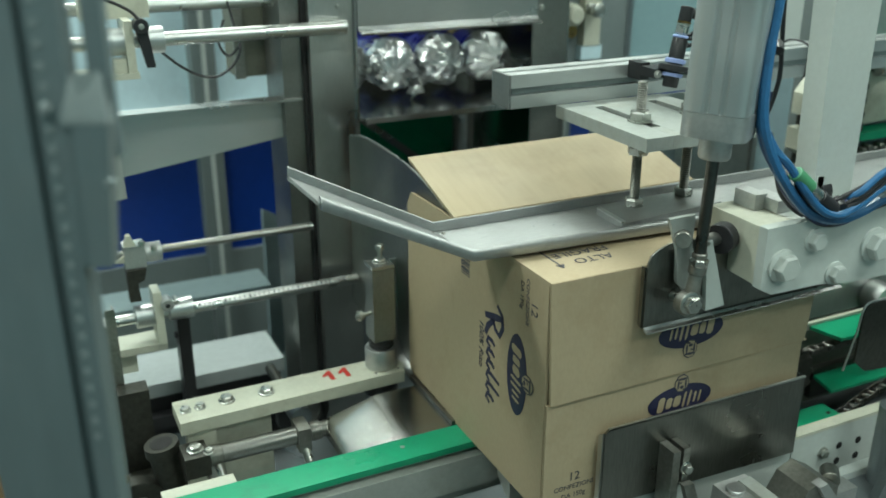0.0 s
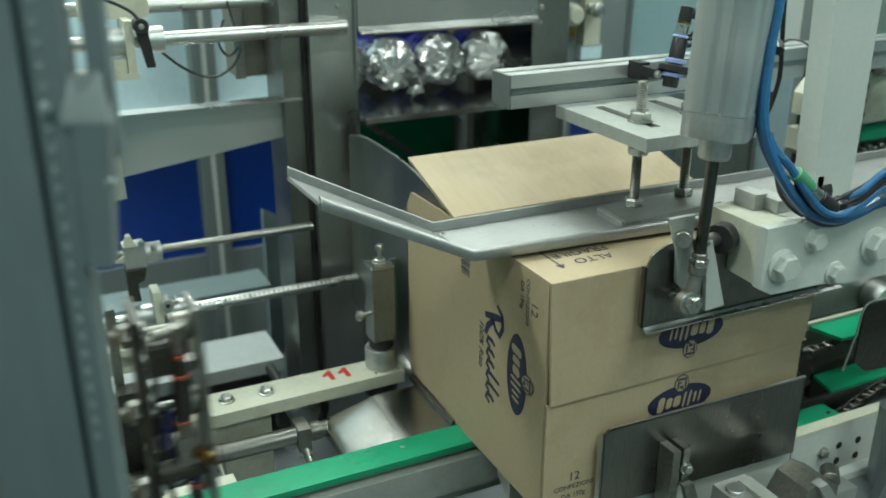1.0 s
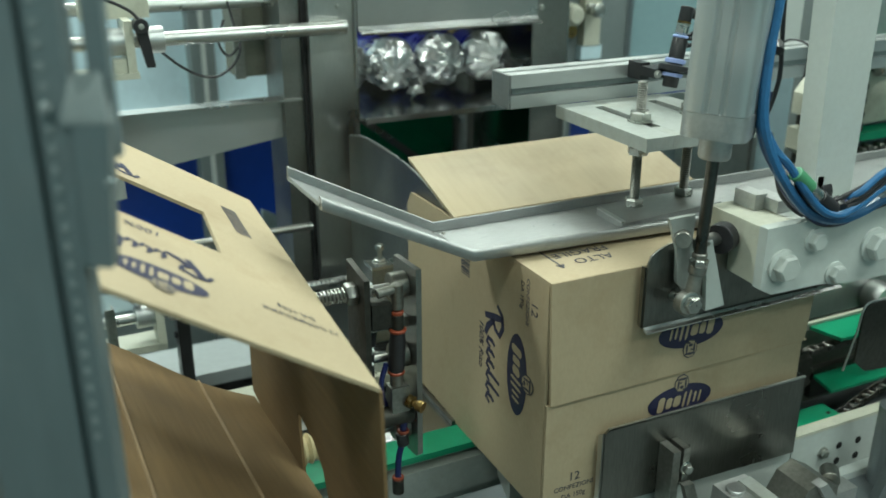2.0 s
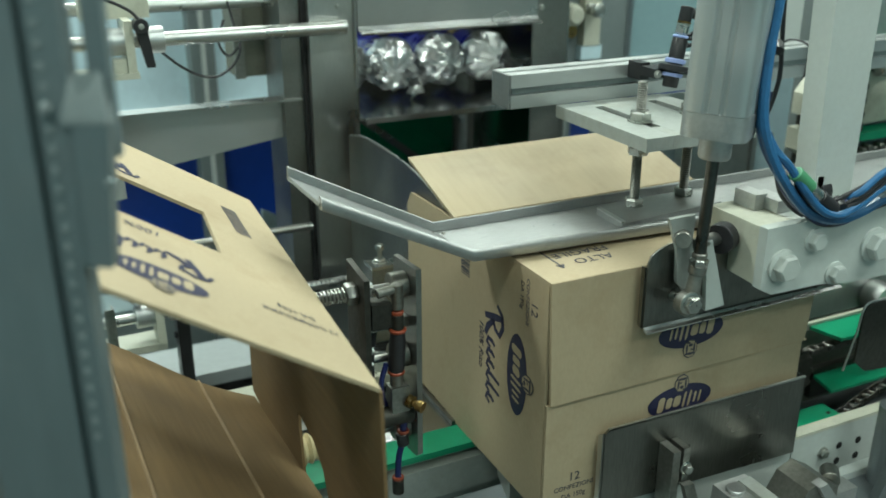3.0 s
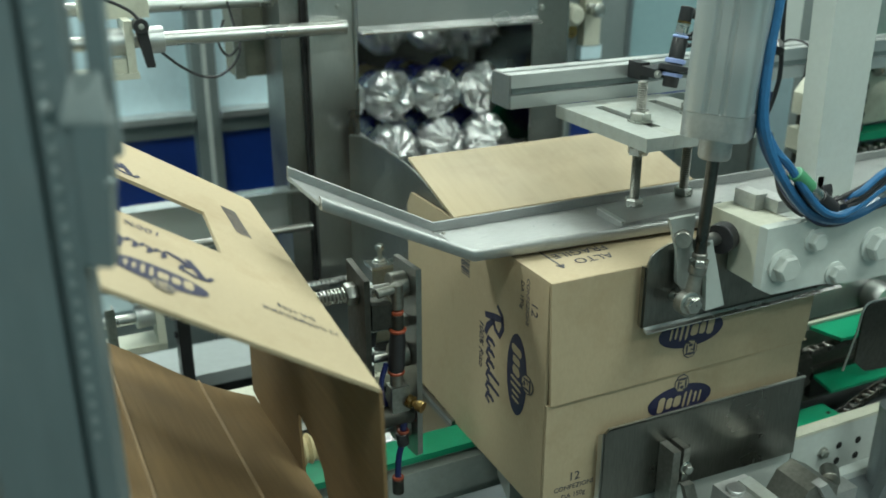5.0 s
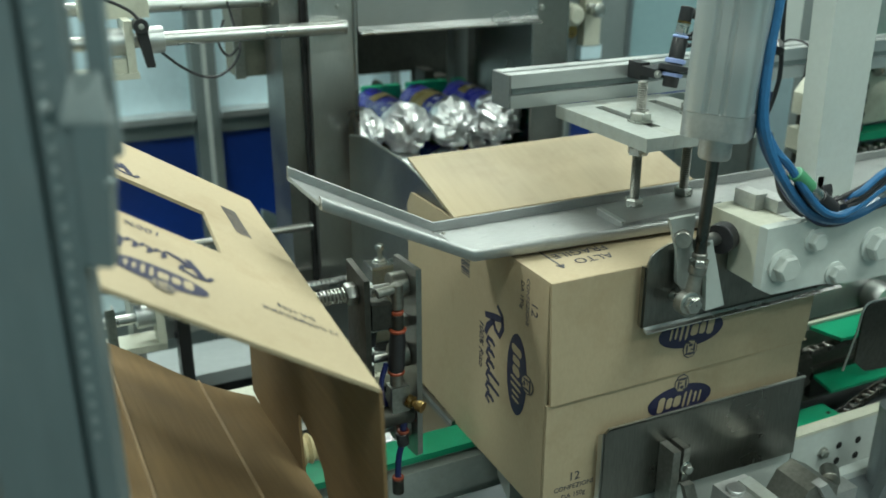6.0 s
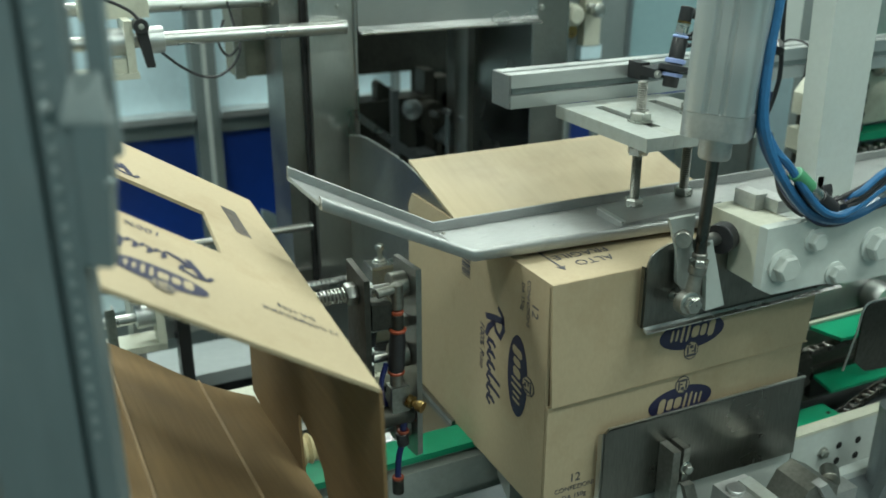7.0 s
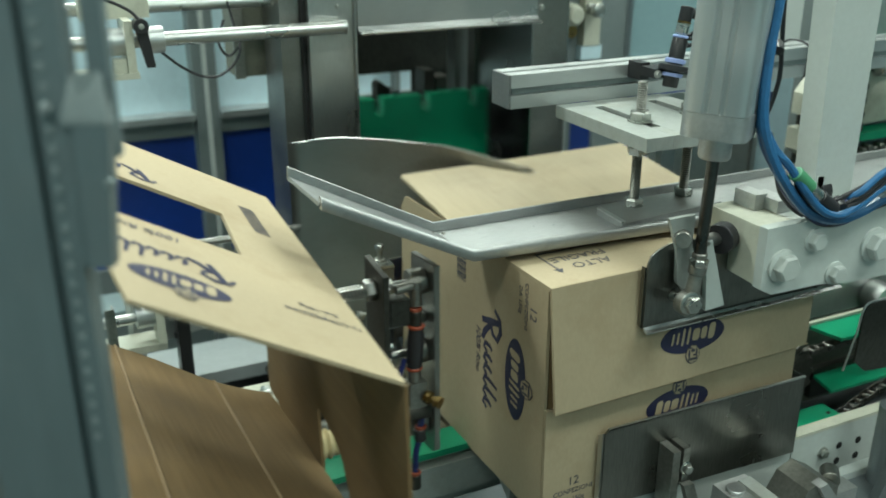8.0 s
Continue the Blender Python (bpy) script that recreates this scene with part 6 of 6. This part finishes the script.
# ---- foil packs ----
def pack(seed, base, ear_to=(0.4, -0.9), long_ear=0.018):
    rnd = random.Random(seed)
    pk = thing("snack_pack", base, "roll pack with a crumpled silver foil end and blue film", "snack pack", "foil packs")
    b0 = Vector(base)
    bm = bmesh.new()
    R, nA, nR = 0.0435, 40, 8
    off = Vector((rnd.uniform(-9, 9), rnd.uniform(-9, 9), rnd.uniform(-9, 9)))
    pleats = rnd.choice((13, 15, 17))
    lean = Vector((rnd.uniform(-0.012, 0.014), 0, rnd.uniform(-0.014, 0.004)))
    rows = []
    for i in range(nR + 5):
        if i <= nR:
            f = i / nR
            rad, yy = R * (0.10 + 0.90 * f ** 0.8), 0.002 + 0.020 * f ** 2.2
        else:
            f = 1.0
            rad, yy = R, 0.022 + 0.0055 * (i - nR)
        row = []
        for k in range(nA):
            q = k * math.tau / nA
            fold_ = (1 if (k * pleats // nA) % 2 else -1) * 0.0040 * min(1, 1.6 * f) * (1 if i <= nR else 0.35)
            c = Vector((math.cos(q) * rad, yy, math.sin(q) * rad))
            nz = noise.noise_vector(c * 52 + off) * 0.0070 + noise.noise_vector(c * 110 + off) * 0.0034
            if i > nR + 1:
                nz *= 0.3
            w_ = 1 - f
            row.append(bm.verts.new(b0 + c + nz + Vector((0, fold_ - 0.005 * w_, 0)) + lean * w_ * 0.7))
        rows.append(row)
    for a_, b_ in zip(rows, rows[1:]):
        for k in range(nA):
            bm.faces.new((a_[k], a_[(k + 1) % nA], b_[(k + 1) % nA], b_[k]))
    bm.faces.new(rows[0][::-1])
    # twisted ear of foil
    ear = bmesh.new()
    d0 = Vector((ear_to[0], 0, ear_to[1])).normalized()
    grid = []
    for i in range(7):
        row = []
        for k in range(6):
            s_, w_ = i / 6, (k / 5 - 0.5) * (0.5 + i / 6) * 0.036
            c = d0 * (0.012 + long_ear * s_) + Vector((-d0.z, 0, d0.x)) * w_ + Vector((0, -0.008 + 0.010 * s_ + 0.008 * math.sin(k * 2.4 + i), 0))
            row.append(ear.verts.new(b0 + c + noise.noise_vector(c * 75 + off) * 0.009))
        grid.append(row)
    for a_, b_ in zip(grid, grid[1:]):
        for k in range(5):
            ear.faces.new((a_[k], a_[k + 1], b_[k + 1], b_[k]))
    bmesh.ops.solidify(ear, geom=ear.faces[:], thickness=0.0005)
    end = part("foil_end", bm, FOIL, pk, "crumpled silver foil end", sharp=4)
    part("foil_ear", ear, FOIL, end, sharp=4)

    def sleeve(y0, y1, n, close, grow, material, label, arc=(0, 28)):
        wr = bmesh.new()
        rows = []
        for i in range(n):
            row = []
            for k in range(28):
                q = k * math.tau / 28
                rad = R - 0.0055 + grow - (0.016 if close and i == n - 1 else 0)
                c = Vector((math.cos(q) * rad, y0 + (y1 - y0) * i / (n - 1), math.sin(q) * rad))
                row.append(wr.verts.new(b0 + c + noise.noise_vector(c * 30 + off) * 0.0018))
            rows.append(row)
        for a_, b_ in zip(rows, rows[1:]):
            for k in range(*arc):
                wr.faces.new((a_[k], a_[(k + 1) % 28], b_[(k + 1) % 28], b_[k]))
        if close:
            wr.faces.new(rows[-1])
        else:
            bmesh.ops.solidify(wr, geom=wr.faces[:], thickness=0.0005)
        part("wrapper" if close else "film_band", wr, material, pk, label)

    sleeve(0.043, 0.205, 10, True, 0.0, FILM, "blue printed film wrapper")
    sleeve(0.044, 0.051, 3, False, 0.0009, FILM_GREEN, "green printed band")
    if seed < 17:
        pass
    elif seed % 2:
        sleeve(0.088, 0.140, 5, False, 0.0009, FILM_YELLOW, "yellow printed band")
    else:
        sleeve(0.112, 0.140, 4, False, 0.0009, FILM_YELLOW, "yellow printed band", (3, 10))
    turn = rnd.randrange(2, 7)
    for k in range(3):
        sleeve(0.060, 0.074 + 0.004 * (k % 2), 3, False, 0.0009, PRINT_WHITE, "white printed bar", (turn + 2 * k, turn + 2 * k + 1))
    return pk


PITCH, PY, PZ1 = 0.0905, 0.712, 0.3755
layers = [[], [], []]
# twisted foil ears: which way they stick out, and how far
EARS = {(0, 1): ((0.75, -0.70), 0.050), (0, 3): ((0.90, -0.50), 0.052), (1, 3): ((1.0, 0.02), 0.060), (1, 1): ((-0.2, -1.0), 0.024), (0, 0): ((1.0, 0.0), 0.030), (2, 2): ((0.8, -0.6), 0.044)}
for lay in range(3):
    for col in range(4):
        x = 0.0475 + PITCH * col - (0.007 if lay == 1 else 0)
        layers[lay].append(pack(17 * lay + 5 * col + 3, (x, PY, PZ1 + 0.0895 * lay), *EARS.get((lay, col), ((0.3, -0.9), 0.016))))


# ---- what moves ----
def motions():
    # elevator: two steps down, a long drop, then the packs are pushed into the carton
    drop = [(0.0, 0.0), (3.05, 0.0), (3.1, -0.004), (3.2, -0.025), (3.3, -0.052), (3.4, -0.070), (3.5, -0.080), (3.7, -0.0885), (4.0, -0.0905), (4.75, -0.0905), (4.95, -0.13), (5.2, -0.188), (5.6, -0.272), (5.8, -0.282), (8.0, -0.282)]
    walk(tr, [(t_, pose(0.2, 0.7, 0.33 + z_)) for t_, z_ in drop])

    def fall(t_):
        for (ta, za), (tb, zb) in zip(drop, drop[1:]):
            if ta <= t_ <= tb:
                return za + (zb - za) * (t_ - ta) / max(tb - ta, 1e-6)
        return drop[-1][1]

    push = [(5.7, 0.0, 0.0), (5.8, -0.008, 0.0), (6.0, -0.045, 0.0), (6.1, -0.08, 0.0), (6.2, -0.13, 0.0), (6.3, -0.195, 0.0), (6.4, -0.285, -0.006), (6.5, -0.385, -0.012), (6.6, -0.55, -0.038), (6.75, -0.68, -0.043), (8.0, -0.68, -0.043)]
    enter = [[(0.0, 0.0)], [(0.0, 0.26), (3.0, 0.26), (3.15, 0.10), (3.3, 0.02), (3.5, 0.0)], [(0.0, 0.26), (4.75, 0.26), (4.95, 0.10), (5.1, 0.0)]]
    for lay in range(3):
        for pk in layers[lay]:
            b0 = BASE[pk]
            rows = []
            times = sorted({t_ for t_, _ in drop if t_ < 5.7} | {5.7} | {t_ for t_, _ in enter[lay]} | {p_[0] for p_ in push})
            for t_ in times:
                en = enter[lay]
                dy = en[-1][1]
                for (ta, ya), (tb, yb) in zip(en, en[1:]):
                    if ta <= t_ <= tb:
                        dy = ya + (yb - ya) * (t_ - ta) / (tb - ta)
                py = pz = 0.0
                for (ta, ya, za), (tb, yb, zb) in zip(push, push[1:]):
                    if ta <= t_ <= tb:
                        py, pz = ya + (yb - ya) * (t_ - ta) / (tb - ta), za + (zb - za) * (t_ - ta) / (tb - ta)
                share = min(1, max(0, (-py - 0.23) / 0.15))
                inner = 0.0525 + 0.087 * layers[lay].index(pk)
                aside = 0.024 * (4 - layers[lay].index(pk)) / 4 * min(1, -py / 0.12) * (1 - share)
                rows.append((t_, pose(b0.x + (inner - b0.x) * share + aside, b0.y + dy + py, b0.z + fall(t_) + pz + 0.5 * dy, LEAN * min(1, max(0, (5.7 - t_) / 0.5)))))
            walk(pk, rows)
    ups = [(0.0, 0.03, -0.075), (5.0, 0.03, -0.075), (5.6, 0.08, -0.04), (5.8, 0.06, -0.022), (6.0, -0.025, -0.022), (6.1, -0.07, -0.022), (6.2, -0.12, -0.022), (6.3, -0.185, -0.024), (6.4, -0.280, -0.028), (6.5, -0.390, -0.036), (6.6, -0.55, -0.047), (6.75, -0.69, -0.05), (7.4, -0.68, -0.05), (7.6, -0.515, -0.034), (7.7, -0.445, -0.027), (7.8, -0.372, -0.027), (7.9, -0.278, -0.026), (8.0, -0.12, -0.022)]
    walk(ps, [(t_, pose(0.18, 0.93 + y_, 0.2 + z_)) for t_, y_, z_ in ups])
    # suction arm and blank
    arm = [(0.0, -0.352), (0.65, -0.352), (0.8, -0.334), (0.9, -0.304), (1.0, -0.257), (1.1, -0.175), (1.2, -0.058), (1.3, -0.031), (1.4, -0.010), (1.5, 0.0), (7.9, 0.0), (7.95, 0.008), (8.0, 0.024)]
    walk(sa, [(t_, pose(ARM_AT.x + AS * x_, ARM_AT.y, ARM_AT.z)) for t_, x_ in arm])
    walk(bl, [(t_, pose(BLANK_AT.x + AS * x_, BLANK_AT.y, BLANK_AT.z)) for t_, x_ in arm])
    tilt = [(0.0, 86), (1.0, 84), (1.1, 72), (1.2, 48), (1.3, 42.5), (1.4, 37.5), (1.5, 34.5), (1.7, 33), (2.0, 32.5), (7.9, 32.5), (8.0, 29)]
    walk(lid, [(t_, pose(0, 0, 0, 0, a_, 0)) for t_, a_ in tilt])
    walk(low, [(t_, pose(0, 0, BS * (BZ - AZ), 0, (a_ - 32.5) * 0.95, 0)) for t_, a_ in tilt])
    # carton, its flaps and the funnel plate
    walk(cn, [(0.0, pose(0, 0, 0)), (6.6, pose(0, 0, 0)), (6.75, pose(0.001, 0.0, -0.002)), (7.9, pose(0.001, 0, -0.002)), (8.0, pose(-0.003, -0.004, -0.003, 0, 0, 1.3))])
    walk(top_flap, [(0.0, pose(0, D_, H_, 16.3)), (6.5, pose(0, D_, H_, 16.3)), (7.0, pose(0, D_, H_, 15.5)), (7.9, pose(0, D_, H_, 15)), (8.0, pose(0, D_, H_, 8))])
    walk(up_flap, [(0.0, pose(0, -0.003, H_, -0.9)), (6.6, pose(0, -0.003, H_, -0.9)), (6.9, pose(0, -0.003, H_, -1.3)), (7.9, pose(0, -0.003, H_, -1.3)), (8.0, pose(0, -0.003, H_, -5))])
    still = pose(-0.005, 0.58, 0.1)
    walk(fu, [(0.0, still), (7.9, still), (7.95, pose(-0.03, 0.56, 0.105, 0, 0, 15)), (8.0, pose(-0.09, 0.515, 0.115, 0, 0, 48))])


motions()
